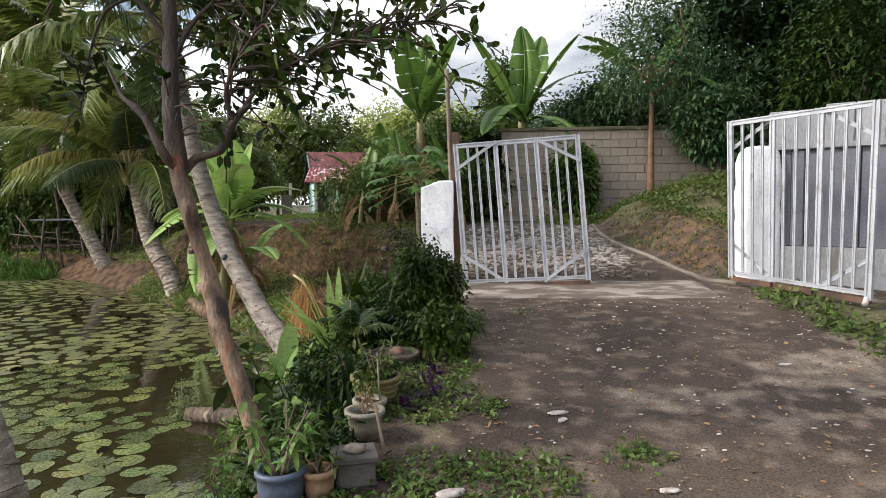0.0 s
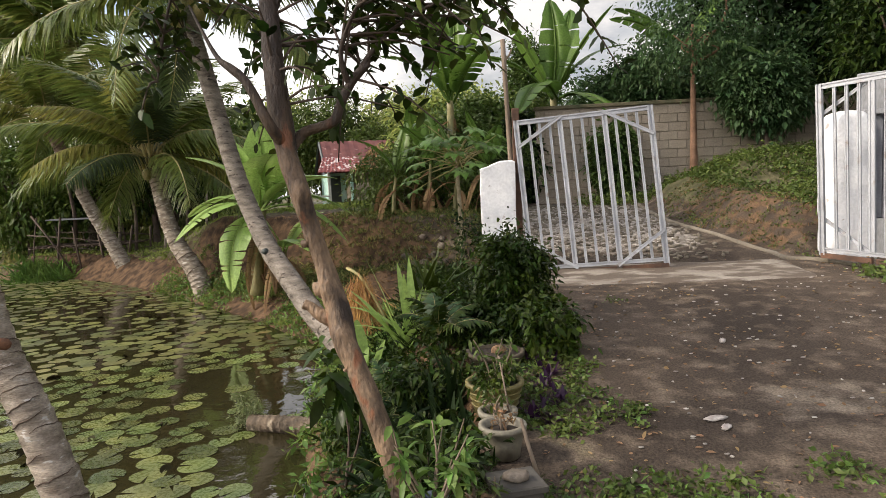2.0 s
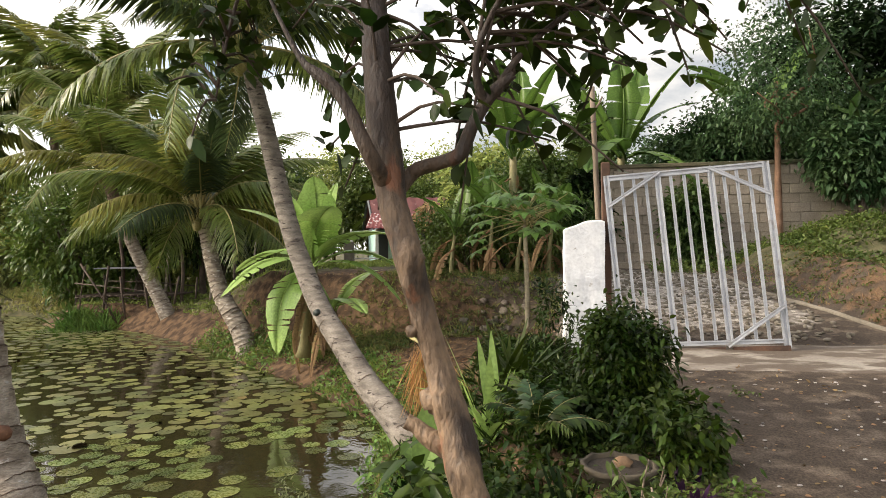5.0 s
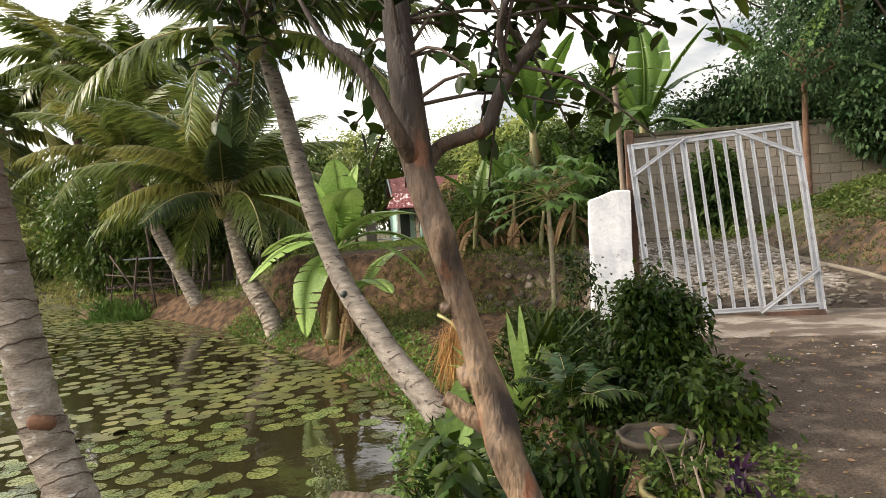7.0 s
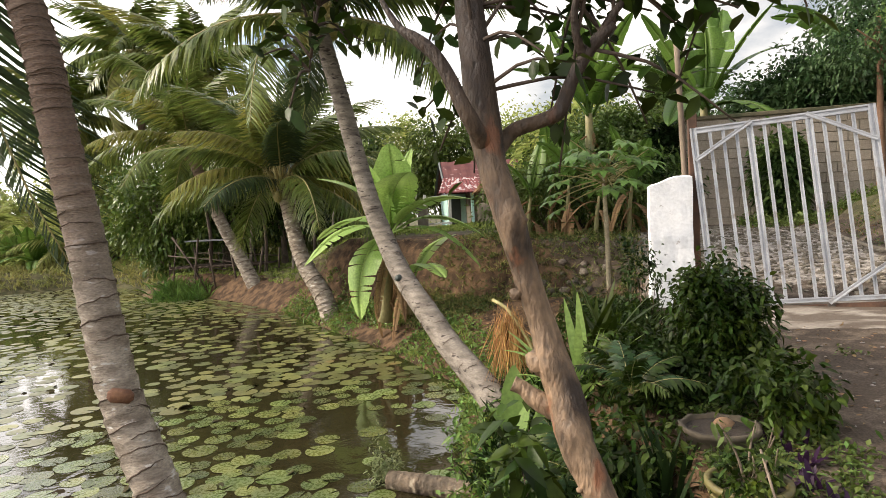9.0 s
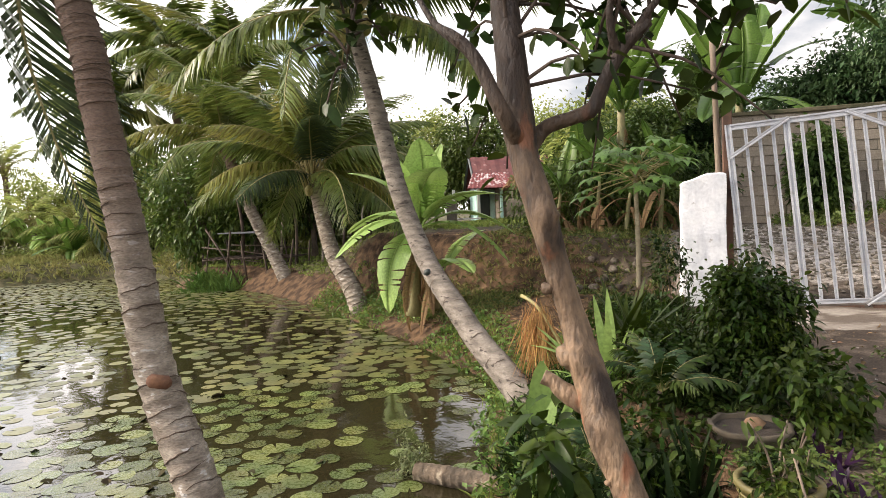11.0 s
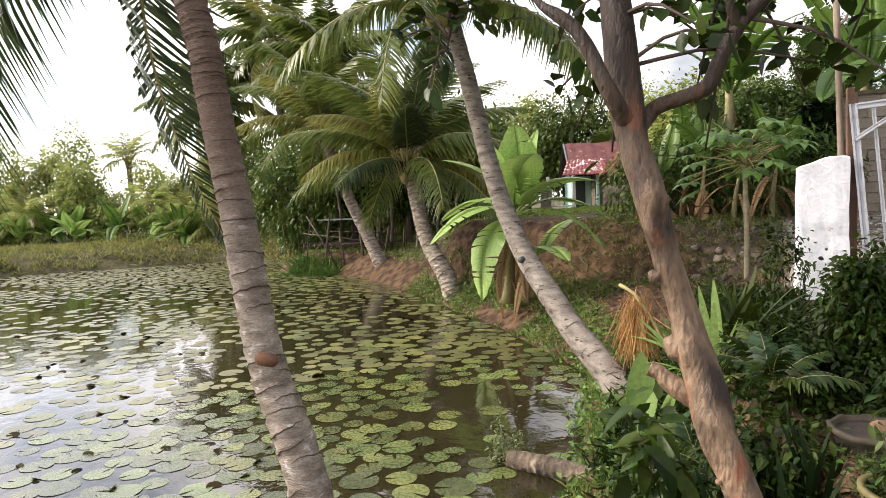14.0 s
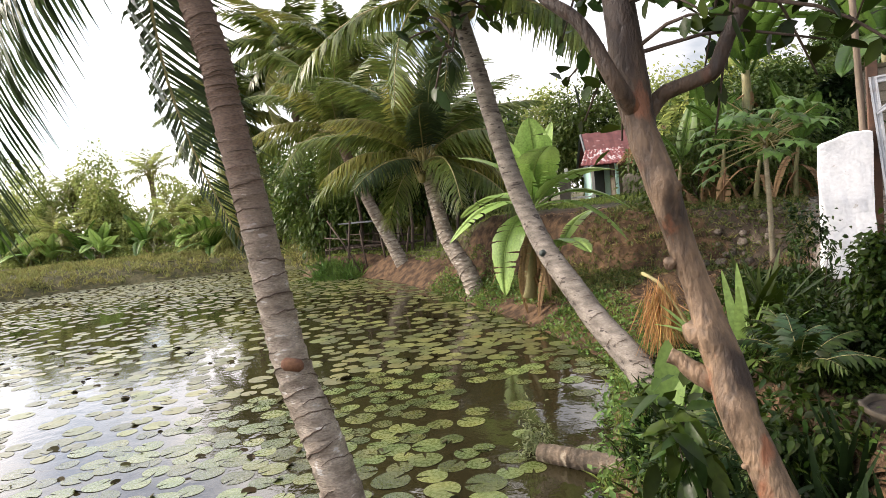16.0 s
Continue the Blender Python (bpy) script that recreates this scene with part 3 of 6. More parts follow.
# gates of galvanised channels
def gate(name, bl, br, tr, tl, label, side=1):
    bl, br, tr, tl = (np.array(p) for p in (bl, br, tr, tl))
    root = thing(name, Vector(bl), label, "gate", "pair of gate leaves")
    w = np.linalg.norm(br - bl)
    h = np.linalg.norm(tl - bl)
    normal = unit(np.cross(br - bl, tl - bl))

    def at(u, v, d):
        u, v = u / w, v / h
        return (bl * (1 - u) + br * u) * (1 - v) + (tl * (1 - u) + tr * u) * v + normal * d - bl

    def bar(kind, a, b, half, deep, off=0.0, lab=""):
        """A channel from a to b in the leaf's plane."""
        a, b = np.array(a, float), np.array(b, float)
        along = unit(b - a)
        side = np.array([-along[1], along[0]]) * half
        V = []
        for d in (off - deep, off + deep):
            for p, sg in ((a, -1), (b, -1), (b, 1), (a, 1)):
                q = p + side * sg
                V.append(at(q[0], q[1], d))
        # a shallow groove along the face
        F = [(0, 3, 2, 1), (0, 1, 5, 4), (1, 2, 6, 5), (2, 3, 7, 6), (3, 0, 4, 7)]
        for p, sg, d in ((a, -0.45, off + deep), (b, -0.45, off + deep), (b, 0.45, off + deep), (a, 0.45, off + deep), (a, -0.3, off + deep * 0.3), (b, -0.3, off + deep * 0.3), (b, 0.3, off + deep * 0.3), (a, 0.3, off + deep * 0.3)):
            q = p + side * sg
            V.append(at(q[0], q[1], d))
        F += [(4, 5, 9, 8), (11, 10, 6, 7), (8, 9, 13, 12), (12, 13, 14, 15), (15, 14, 10, 11), (4, 8, 12, 15, 11, 7), (5, 6, 10, 14, 13, 9)]
        return part(kind, Mesh().add(V, F), M_STEEL, root, lab, smooth=False)

    s = 0.033
    bar("stile", (s, 0), (s, h), s, 0.02)
    bar("stile", (w - s, 0), (w - s, h), s, 0.02)
    bar("rail", (2 * s, h - 0.03), (w - 2 * s, h - 0.03), 0.03, 0.018)
    bar("rail", (2 * s, 0.065), (w - 2 * s, 0.065), 0.022, 0.018)
    x1, x2 = w * 0.34, w * 0.66
    for x in (x1, x2):
        bar("mullion", (x, 0.09), (x, h - 0.06), 0.031, 0.016)
    for a, b in ((2 * s, x1), (x1, x2), (x2, w - 2 * s)):
        for k in (1, 2, 3):
            x = a + (b - a) * k / 4
            bar("bar", (x, 0.09), (x, h - 0.06), 0.016, 0.010)
    for a, b in (((0.02, h * 0.82), (x1 + 0.02, h - 0.01)), ((x2 - 0.02, h - 0.01), (w - 0.02, h * 0.82)), ((0.02, h * 0.22), (x1 + 0.03, 0.03)), ((x2 - 0.03, 0.03), (w - 0.02, h * 0.22))):
        bar("brace", a, b, 0.02, 0.006, 0.030 * side)
    # dark strips stand in for the shadow gap under the bottom rail
    for u0, u1 in ((0.02, x1), (x1 + 0.05, x2 - 0.05), (x2 + 0.02, w - 0.01)):
        V = [at(u0, -0.035, -0.02), at(u1, -0.035, -0.02), at(u1, 0.02, -0.02), at(u0, 0.02, -0.02), at(u0, -0.035, 0.02), at(u1, -0.035, 0.02), at(u1, 0.02, 0.02), at(u0, 0.02, 0.02)]
        part("kick_rail", Mesh().add(V, [(0, 3, 2, 1), (4, 5, 6, 7), (0, 1, 5, 4), (1, 2, 6, 5), (2, 3, 7, 6), (3, 0, 4, 7)]), M_RUST_AND_GAP, root, "dark strip standing for the shadow gap under the bottom rail", smooth=False)
    return root


gate("gate_leaf", (-0.03, 8.60, 0.62), (1.60, 8.40, 0.705), (1.465, 8.56, 2.585), (-0.165, 8.78, 2.50), "closed pale steel gate leaf of upright bars")
gate("gate_leaf", (3.33, 8.45, 0.75), (4.23, 7.00, 0.67), (4.25, 7.00, 2.73), (3.28, 8.47, 2.70), "open pale steel gate leaf of upright bars", -1)


def lumpy(vf_list, amount, seed, scale=6.0):
    """Uneven surface for rendered masonry."""
    V, F = vf_list
    V = np.array(V)
    off = np.stack([waves(V[:, 1] + V[:, 2], V[:, 0] - V[:, 2], scale, seed + k) for k in range(3)], -1)
    return V + off * amount, F


def grid_box(lo, hi, n, edge=24):
    """A box whose sides are cut into a grid, for lumpy shapes."""
    bm = bmesh.new()
    bmesh.ops.create_cube(bm, size=1)
    bmesh.ops.subdivide_edges(bm, edges=bm.edges[:], cuts=n, use_grid_fill=True)
    V = np.array([v.co[:] for v in bm.verts])
    bm.verts.index_update()
    F = [[v.index for v in f.verts] for f in bm.faces]
    bm.free()
    r = np.max(np.abs(V), 1, keepdims=True) * 2
    soft = V / (np.linalg.norm(V, ord=edge, axis=1, keepdims=True) + 1e-9) * 0.5 * r
    return (np.array(lo) + np.array(hi)) / 2 + soft * (np.array(hi) - np.array(lo)), F


pillar = thing("gate_pillar", (-0.38, 8.83, 0.35), "stubby white-painted masonry gate pillar, chipped, on the bank", "pillar")
V, F = grid_box((-0.215, -0.16, -0.35), (0.215, 0.16, 1.67), 15, 60)
V[:, 2] = np.where(V[:, 2] > 1.4, V[:, 2] - 0.08 * smooth(0.10, -0.22, V[:, 0]), V[:, 2])
V[:, 0] += 0.03 * smooth(1.0, 0.0, V[:, 2]) * np.sign(V[:, 0]) * 0.6
part("shaft", Mesh().add(*lumpy((V, F), 0.010, 3, 11)), M_WHITE, pillar, smooth=False)
post = thing("gate_post", (-0.13, 8.85, 0.5), "rusty brown steel hinge post behind the white pillar", "post")
part("post", Mesh().add(*block((-0.045, -0.04, -0.3), (0.045, 0.04, 2.16), 0.006)), M_RUST_AND_GAP, post, smooth=False)
pole = thing("pole", (-0.24, 8.95, 0.4), "tall thin weathered wooden pole beside the gate", "pole")
part("shaft", Mesh().add(*tube(spline([(0.08, 0, -0.2), (0.05, 0, 1.2), (0.02, 0.0, 2.2), (-0.01, 0, 3.12)], 9), [0.035, 0.034, 0.034, 0.033, 0.032, 0.031, 0.03, 0.03, 0.03], 9, 0.06)), M_WOOD, pole)
part("stub", Mesh().add(*tube([(0.0, 0, 2.85), (0.06, -0.02, 2.92), (0.10, -0.03, 3.0)], [0.014, 0.012, 0.010], 6)), M_WOOD, pole)

# the structure behind the open leaf
rp = thing("gate_pillar", (3.86, 8.95, 0.75), "white-painted masonry gate pillar behind the open leaf", "pillar")
V, F = grid_box((-0.24, -0.2, -0.3), (0.24, 0.2, 1.66), 12, 7)
part("shaft", Mesh().add(*lumpy((V, F), 0.026, 8, 9)), M_WHITE, rp)
shed = thing("panel_fence", (4.3, 8.6, 0.7), "grey sheet fence on a pale base with concrete panels above", "fence")
d2 = unit(np.array([0.78, -0.55]))
turn = Matrix(((d2[0], -d2[1], 0, 0), (d2[1], d2[0], 0, 0), (0, 0, 1, 0), (0, 0, 0, 1)))
part("base", Mesh().add(*moved(block((-0.62, 0.05, -0.4), (3.4, 0.25, 0.42), 0.01), turn)), M_BOARD, shed, "pale grey rendered base", smooth=False)
for k in range(26):
    part("sheet", Mesh().add(*moved(block((-0.62 + k * 0.15, 0.10 - 0.03 * (k % 2), 0.42), (-0.472 + k * 0.15, 0.15, 1.72), 0.012), turn)), M_PANEL, shed, smooth=False)
for k in range(12):
    x0, top = -0.45 + k * 0.32, 2.16 + 0.045 * (k // 2)
    part("panel", Mesh().add(*moved(block((x0, 0.07 + 0.012 * (k % 2), 1.722), (x0 + 0.316, 0.17, top), 0.012), turn)), M_BOARD, shed, smooth=False)
part("ledge", Mesh().add(*moved(block((-0.64, 0.035, 1.66), (3.4, 0.068, 1.73), 0.008), turn)), M_BOARD, shed, "pale grey concrete ledge", smooth=False)
pipe = thing("drain_pipe", (4.13, 6.95, 0.62), "short white plastic drain pipe on the ground", "pipe")
part("pipe", Mesh().add(*tube([(0.0, 0, 0.02), (0.08, 0.10, 0.07), (0.13, 0.18, 0.2)], 0.03, 10)), M_LITTER, pipe)

# boundary wall of concrete blocks
wall = thing("wall_back", (0, 15.9, 0), "long grey concrete block wall with mossy coping", "wall", kind="structure")
part("core", Mesh().add(*block((0.7, 0.03, 0.6), (13.5, 0.17, 3.42))), M_MORTAR, wall, "mortar joints", smooth=False)
part("coping", Mesh().add(*lumpy(block((0.66, -0.03, 3.42), (13.5, 0.23, 3.50), 0.01), 0.004, 2)), M_MOSS, wall, "mossy dark coping", smooth=False)
brick = Mesh().add(*block((0, 0, 0), (0.385, 0.03, 0.185), 0.006)).data("block", M_BLOCK, False)
for r in range(12):
    for c in range(24):
        x = 0.7 + c * 0.4 + 0.2 * (r % 2)
        part("block", brick, None, wall, at=Matrix.Translation((x, 0.0 + 0.004 * ((r * 7 + c * 5) % 3), 1.0 + r * 0.2)))

# pale concrete apron under the gate, and the curving kerb
apron = Mesh()
ax, ay = np.meshgrid(np.linspace(-0.1, 3.1, 41), np.linspace(0, 1, 15), indexing="ij")
front = 7.60 + 0.10 * waves(ax, 0 * ax, 3.0, 9) + 0.12 * np.abs(ax - 1.5) / 1.6
py = front + ay * (8.95 - front)
pz = height(ax, py) + 0.035 * smooth(0, 0.12, ay) * smooth(1.0, 0.85, ay) * smooth(-0.1, 0.1, ax) * smooth(3.1, 2.9, ax) - 0.012
J = np.arange(ax.size).reshape(ax.shape)
apron.quads(np.stack([ax, py, pz], -1).reshape(-1, 3), np.stack([J[:-1, :-1], J[1:, :-1], J[1:, 1:], J[:-1, 1:]], -1).reshape(-1, 4))
tagged(part("pavement", apron, M_CONC), "worn pale concrete strip under the gate", "pavement", kind="structure")
kp = spline([(4.6, 7.35), (4.0, 7.9), (3.4, 8.55), (2.95, 9.6), (2.65, 11.1), (2.52, 12.6), (2.6, 14.2)], 40)
tagged(part("kerb", Mesh().add(*tube([(x, y, zg(x, y) + 0.0) for x, y in kp], 0.04, 7, 0.2)), M_KERB), "low weathered curving concrete kerb", "kerb", kind="structure")


# ---- coconut palms ----
def frond_data(name, L, arch, sag, material, seed, pairs=46, leaflet=0.26, hang=0.55, broad=0.85):
    """A feather leaf along +x: a rib and two rows of leaflets."""
    rng = np.random.default_rng(seed)
    t = np.linspace(0, 1, 14)
    rib = np.stack([L * t * (1 - 0.12 * t * sag), 0.06 * L * np.sin(t * 2 + seed) * t, L * (arch * t - sag * t ** 2.2)], -1)
    mesh = Mesh().add(*tube(rib, np.linspace(0.028, 0.005, 14) * L / 3, 5))
    u = np.repeat(np.linspace(0.16, 0.99, pairs), 2) + rng.normal(0, 0.004, pairs * 2)
    sg = np.tile([1.0, -1.0], pairs)
    base = np.stack([np.interp(u, t, rib[:, k]) for k in range(3)], -1)
    tan = unit(np.stack([np.interp(u, t, np.gradient(rib[:, k])) for k in range(3)], -1))
    side = unit(np.cross(tan, [0, 0, 1.0])) * sg[:, None]
    out = unit(side * 0.85 + tan * (0.35 + 0.5 * u[:, None]) + rng.normal(0, 0.07, base.shape))
    ll = (leaflet * L * np.sin(np.pi * (0.12 + 0.82 * u)) ** 0.7 * rng.uniform(0.8, 1.1, len(u)))[:, None]
    w = (0.017 + 0.010 * np.sin(np.pi * u))[:, None] * (L / 3) * broad
    drop = np.array([0, 0, -1.0]) * ll * hang * rng.uniform(0.6, 1.4, (len(u), 1))
    wid = tan * w * 1.6
    p1, p2 = base + out * ll * 0.5 + drop * 0.22, base + out * ll * 0.86 + drop
    V = np.stack([base - wid * 0.6, base + wid * 0.6, p1 + wid, p1 - wid, p2], 1).reshape(-1, 3)
    b = np.arange(len(u))[:, None] * 5
    mesh.quads(V, b + np.array([0, 1, 2, 3]))
    mesh.f.extend(map(tuple, (b + np.array([3, 2, 4]) + mesh.n - len(V)).tolist()))
    me = mesh.data(name, material)
    me.materials.append(M_RACHIS)
    index = np.zeros(len(me.polygons), int)
    index[:67] = 1
    me.polygons.foreach_set("material_index", index.tolist())
    return me


def ringed(pts, radii, k, n=14, depth=0.05, seed=0):
    """A palm trunk: many steps, with a ridge at each leaf scar."""
    P = spline(pts, k)
    R = np.interp(np.linspace(0, 1, k), np.linspace(0, 1, len(radii)), radii)
    rng = np.random.default_rng(seed)
    PP, RR = [], []
    for i in range(k):
        PP.append(P[i]); RR.append(R[i] * (1.0 + depth * (0.8 + 0.6 * rng.uniform(-1, 1))))
        if i < k - 1:
            PP.append(P[i] * 0.85 + P[i + 1] * 0.15); RR.append(R[i] * (1 - depth * 0.8))
            PP.append(P[i] * 0.1 + P[i + 1] * 0.9); RR.append(R[i] * (1 + depth * 0.35))
    return tube(PP, RR, n, 0.025, seed=seed)


def palm(pts, radii, fronds, datas, label, rings=60, seed=0, nuts=0, knots=(), close=False, bark=None, depth=0.055, arc=(2.6, 5.4)):
    base = Vector(pts[0])
    root = thing("coconut_palm", base, label, "palm tree", "coconut palms round the pond")
    loc = [np.array(p) - np.array(base) for p in pts]
    trunk = part("trunk", Mesh().add(*ringed(loc, radii, rings, 16, depth, seed)), bark or M_COCO, root, "grey ringed trunk")
    rng = np.random.default_rng(seed)
    P = spline(loc, rings)
    R = np.interp(np.linspace(0, 1, rings), np.linspace(0, 1, len(radii)), radii)
    scar = Mesh()
    for i in range(1, rings - 1):
        a0 = rng.uniform(0, 6.28)
        ang = a0 + np.linspace(0, rng.uniform(*arc), 15)
        tan = unit(P[i + 1] - P[i - 1])
        a = unit(np.cross(tan, [0, 1.0, 0])); b = np.cross(a, tan)
        tilt = rng.uniform(-0.25, 0.25)
        ring = [P[i] + (a * np.cos(q) + b * np.sin(q)) * R[i] * 1.045 + tan * (tilt * R[i] * np.sin(q - a0) + rng.uniform(-0.06, 0.06) * R[i]) for q in ang]
        shape = tube(ring, (0.3 * depth + 0.026) * R[i] * np.sin(np.linspace(0.15, 3.0, 15)) ** 0.5, 4, cap=False)
        if close:
            part("leaf_scar", Mesh().add(*shape), M_COCO_DARK, trunk)
        else:
            scar.add(*shape)
    if not close:
        part("scarred_bark", scar, M_COCO_DARK, trunk, "dark broken leaf scars")["kind"] = "stuff"
    for q, name, lab, ob, mt in knots:
        part(name, ob, mt, trunk, lab, at=Matrix.Translation(Vector(q) - base))
    top = Matrix.Translation(Vector(loc[-1]))
    for az, el, roll, k in fronds:
        part("frond", datas[k], None, root, at=top @ pose(0, 0, 0, 0, 0, az) @ pose(0, 0, 0, 0, -el, 0) @ pose(0, 0, 0, roll, 0, 0))
    for i in range(nuts):
        a = i * 2.4
        V, F = grid_box((-0.1, -0.1, -0.13), (0.1, 0.1, 0.13), 3)
        V = unit(V) * np.array([0.11, 0.11, 0.14])
        part("coconut", Mesh().add(V, F), M_RACHIS, root, at=top @ Matrix.Translation((0.26 * math.cos(a), 0.26 * math.sin(a), -0.22 - 0.08 * (i % 3))))
    sheath = Mesh()
    for i in range(14):
        a = i * 2.399
        r0 = radii[-1]
        sheath.add(*tube([(r0 * 0.7 * math.cos(a), r0 * 0.7 * math.sin(a), -0.25 - 0.02 * i), (r0 * 1.5 * math.cos(a), r0 * 1.5 * math.sin(a), 0.02), (0.42 * math.cos(a), 0.42 * math.sin(a), 0.34)], [0.05, 0.045, 0.02], 5))
    part("crown_sheath", sheath, M_RACHIS, root, "fibrous yellow-brown leaf bases", at=top)["kind"] = "stuff"
    return root


def spray(rng, n, lo, hi, kinds, start=0.0):
    """Fronds all round, from hanging to upright."""
    return [(start + i * 137.5 + rng.uniform(-12, 12), lo + (hi - lo) * ((i + 0.5) / n) ** 0.9 + rng.uniform(-6, 6), rng.uniform(-20, 20), kinds[i % len(kinds)]) for i in range(n)]


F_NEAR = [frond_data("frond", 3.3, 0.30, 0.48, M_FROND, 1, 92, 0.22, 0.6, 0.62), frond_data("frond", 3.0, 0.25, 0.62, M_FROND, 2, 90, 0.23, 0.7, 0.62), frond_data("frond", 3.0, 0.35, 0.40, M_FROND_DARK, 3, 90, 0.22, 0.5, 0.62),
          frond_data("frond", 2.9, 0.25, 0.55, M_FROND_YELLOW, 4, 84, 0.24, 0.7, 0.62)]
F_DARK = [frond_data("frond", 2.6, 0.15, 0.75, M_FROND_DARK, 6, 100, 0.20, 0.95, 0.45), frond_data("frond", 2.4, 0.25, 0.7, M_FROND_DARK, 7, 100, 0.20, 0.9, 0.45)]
rng = np.random.default_rng(11)
# no hole is cut: a dark plug stands in for its shade
hole = Mesh().add(*tube([(0, -0.02, 0), (0, -0.165, 0.0)], [0.05, 0.045], 10))
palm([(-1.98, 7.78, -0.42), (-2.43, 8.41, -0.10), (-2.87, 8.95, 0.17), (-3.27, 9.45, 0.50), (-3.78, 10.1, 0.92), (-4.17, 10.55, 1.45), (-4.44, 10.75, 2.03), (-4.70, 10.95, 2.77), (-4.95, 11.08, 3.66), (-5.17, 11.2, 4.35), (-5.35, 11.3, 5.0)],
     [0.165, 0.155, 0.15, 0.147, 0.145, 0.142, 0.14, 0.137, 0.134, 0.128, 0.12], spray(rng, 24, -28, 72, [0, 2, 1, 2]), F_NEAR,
     "leaning coconut palm rooted on the pond bank", 62, 21, 5, knots=[((-3.78, 10.02, 0.92), "hole", "dark round plug for the shade of a hole", hole, M_DARK)], close=True, bark=M_COCO_PALE, depth=0.012, arc=(0.4, 1.5))
stub = Mesh().add(*moved(block((-0.065, -0.05, -0.034), (0.065, 0.03, 0.036), 0.022), Matrix.Rotation(0.7, 4, "Z") @ Matrix.Rotation(0.25, 4, "Y")))
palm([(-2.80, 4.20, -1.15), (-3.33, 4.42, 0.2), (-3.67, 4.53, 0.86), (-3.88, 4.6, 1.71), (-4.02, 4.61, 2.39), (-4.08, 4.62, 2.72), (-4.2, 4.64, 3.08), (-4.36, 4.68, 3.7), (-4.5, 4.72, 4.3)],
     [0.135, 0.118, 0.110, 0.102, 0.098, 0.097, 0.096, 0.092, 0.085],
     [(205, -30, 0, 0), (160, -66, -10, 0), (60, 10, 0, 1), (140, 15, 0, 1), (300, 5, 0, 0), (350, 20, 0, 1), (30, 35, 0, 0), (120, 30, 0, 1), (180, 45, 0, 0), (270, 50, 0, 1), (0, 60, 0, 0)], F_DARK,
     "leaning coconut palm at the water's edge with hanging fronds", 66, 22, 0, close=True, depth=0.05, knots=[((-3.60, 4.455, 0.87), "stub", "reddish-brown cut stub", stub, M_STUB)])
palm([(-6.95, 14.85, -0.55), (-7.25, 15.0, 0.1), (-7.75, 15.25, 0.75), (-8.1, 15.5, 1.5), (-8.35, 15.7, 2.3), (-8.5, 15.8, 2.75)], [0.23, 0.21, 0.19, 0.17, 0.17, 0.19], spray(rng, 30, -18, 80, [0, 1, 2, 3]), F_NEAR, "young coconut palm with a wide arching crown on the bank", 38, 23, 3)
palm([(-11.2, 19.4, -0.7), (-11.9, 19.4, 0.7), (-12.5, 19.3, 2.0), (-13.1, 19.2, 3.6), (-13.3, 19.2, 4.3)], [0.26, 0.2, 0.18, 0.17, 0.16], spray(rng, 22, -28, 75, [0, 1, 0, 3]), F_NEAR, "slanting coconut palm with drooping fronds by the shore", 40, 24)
F_FAR = [frond_data("frond", 4.0, 0.3, 0.7, M_FROND, 8, 60, 0.24, 0.8, 1.2), frond_data("frond", 4.0, 0.3, 0.8, M_FROND_YELLOW, 9, 60, 0.24, 0.9, 1.2)]
for x, y, top, seed in ((-22.0, 28, 9.8, 31), (-25.5, 27.5, 7.0, 32), (-17.5, 26, 8.0, 33)):
    palm([(x + 0.8, y, 0.2), (x + 0.3, y, top * 0.4), (x, y, top)], [0.22, 0.17, 0.16], spray(np.random.default_rng(seed), 22, -50, 75, [0, 0, 1]), F_FAR, "tall coconut palm behind the mango trees", 30, seed)


# ---- the near tree ----
def stone_shape(r, rng, n=2):
    V, F = grid_box((-1, -1, -1), (1, 1, 1), n)
    V = unit(V) * np.array(r) * (1 + 0.22 * rng.uniform(-1, 1, (len(V), 1)))
    return V, F


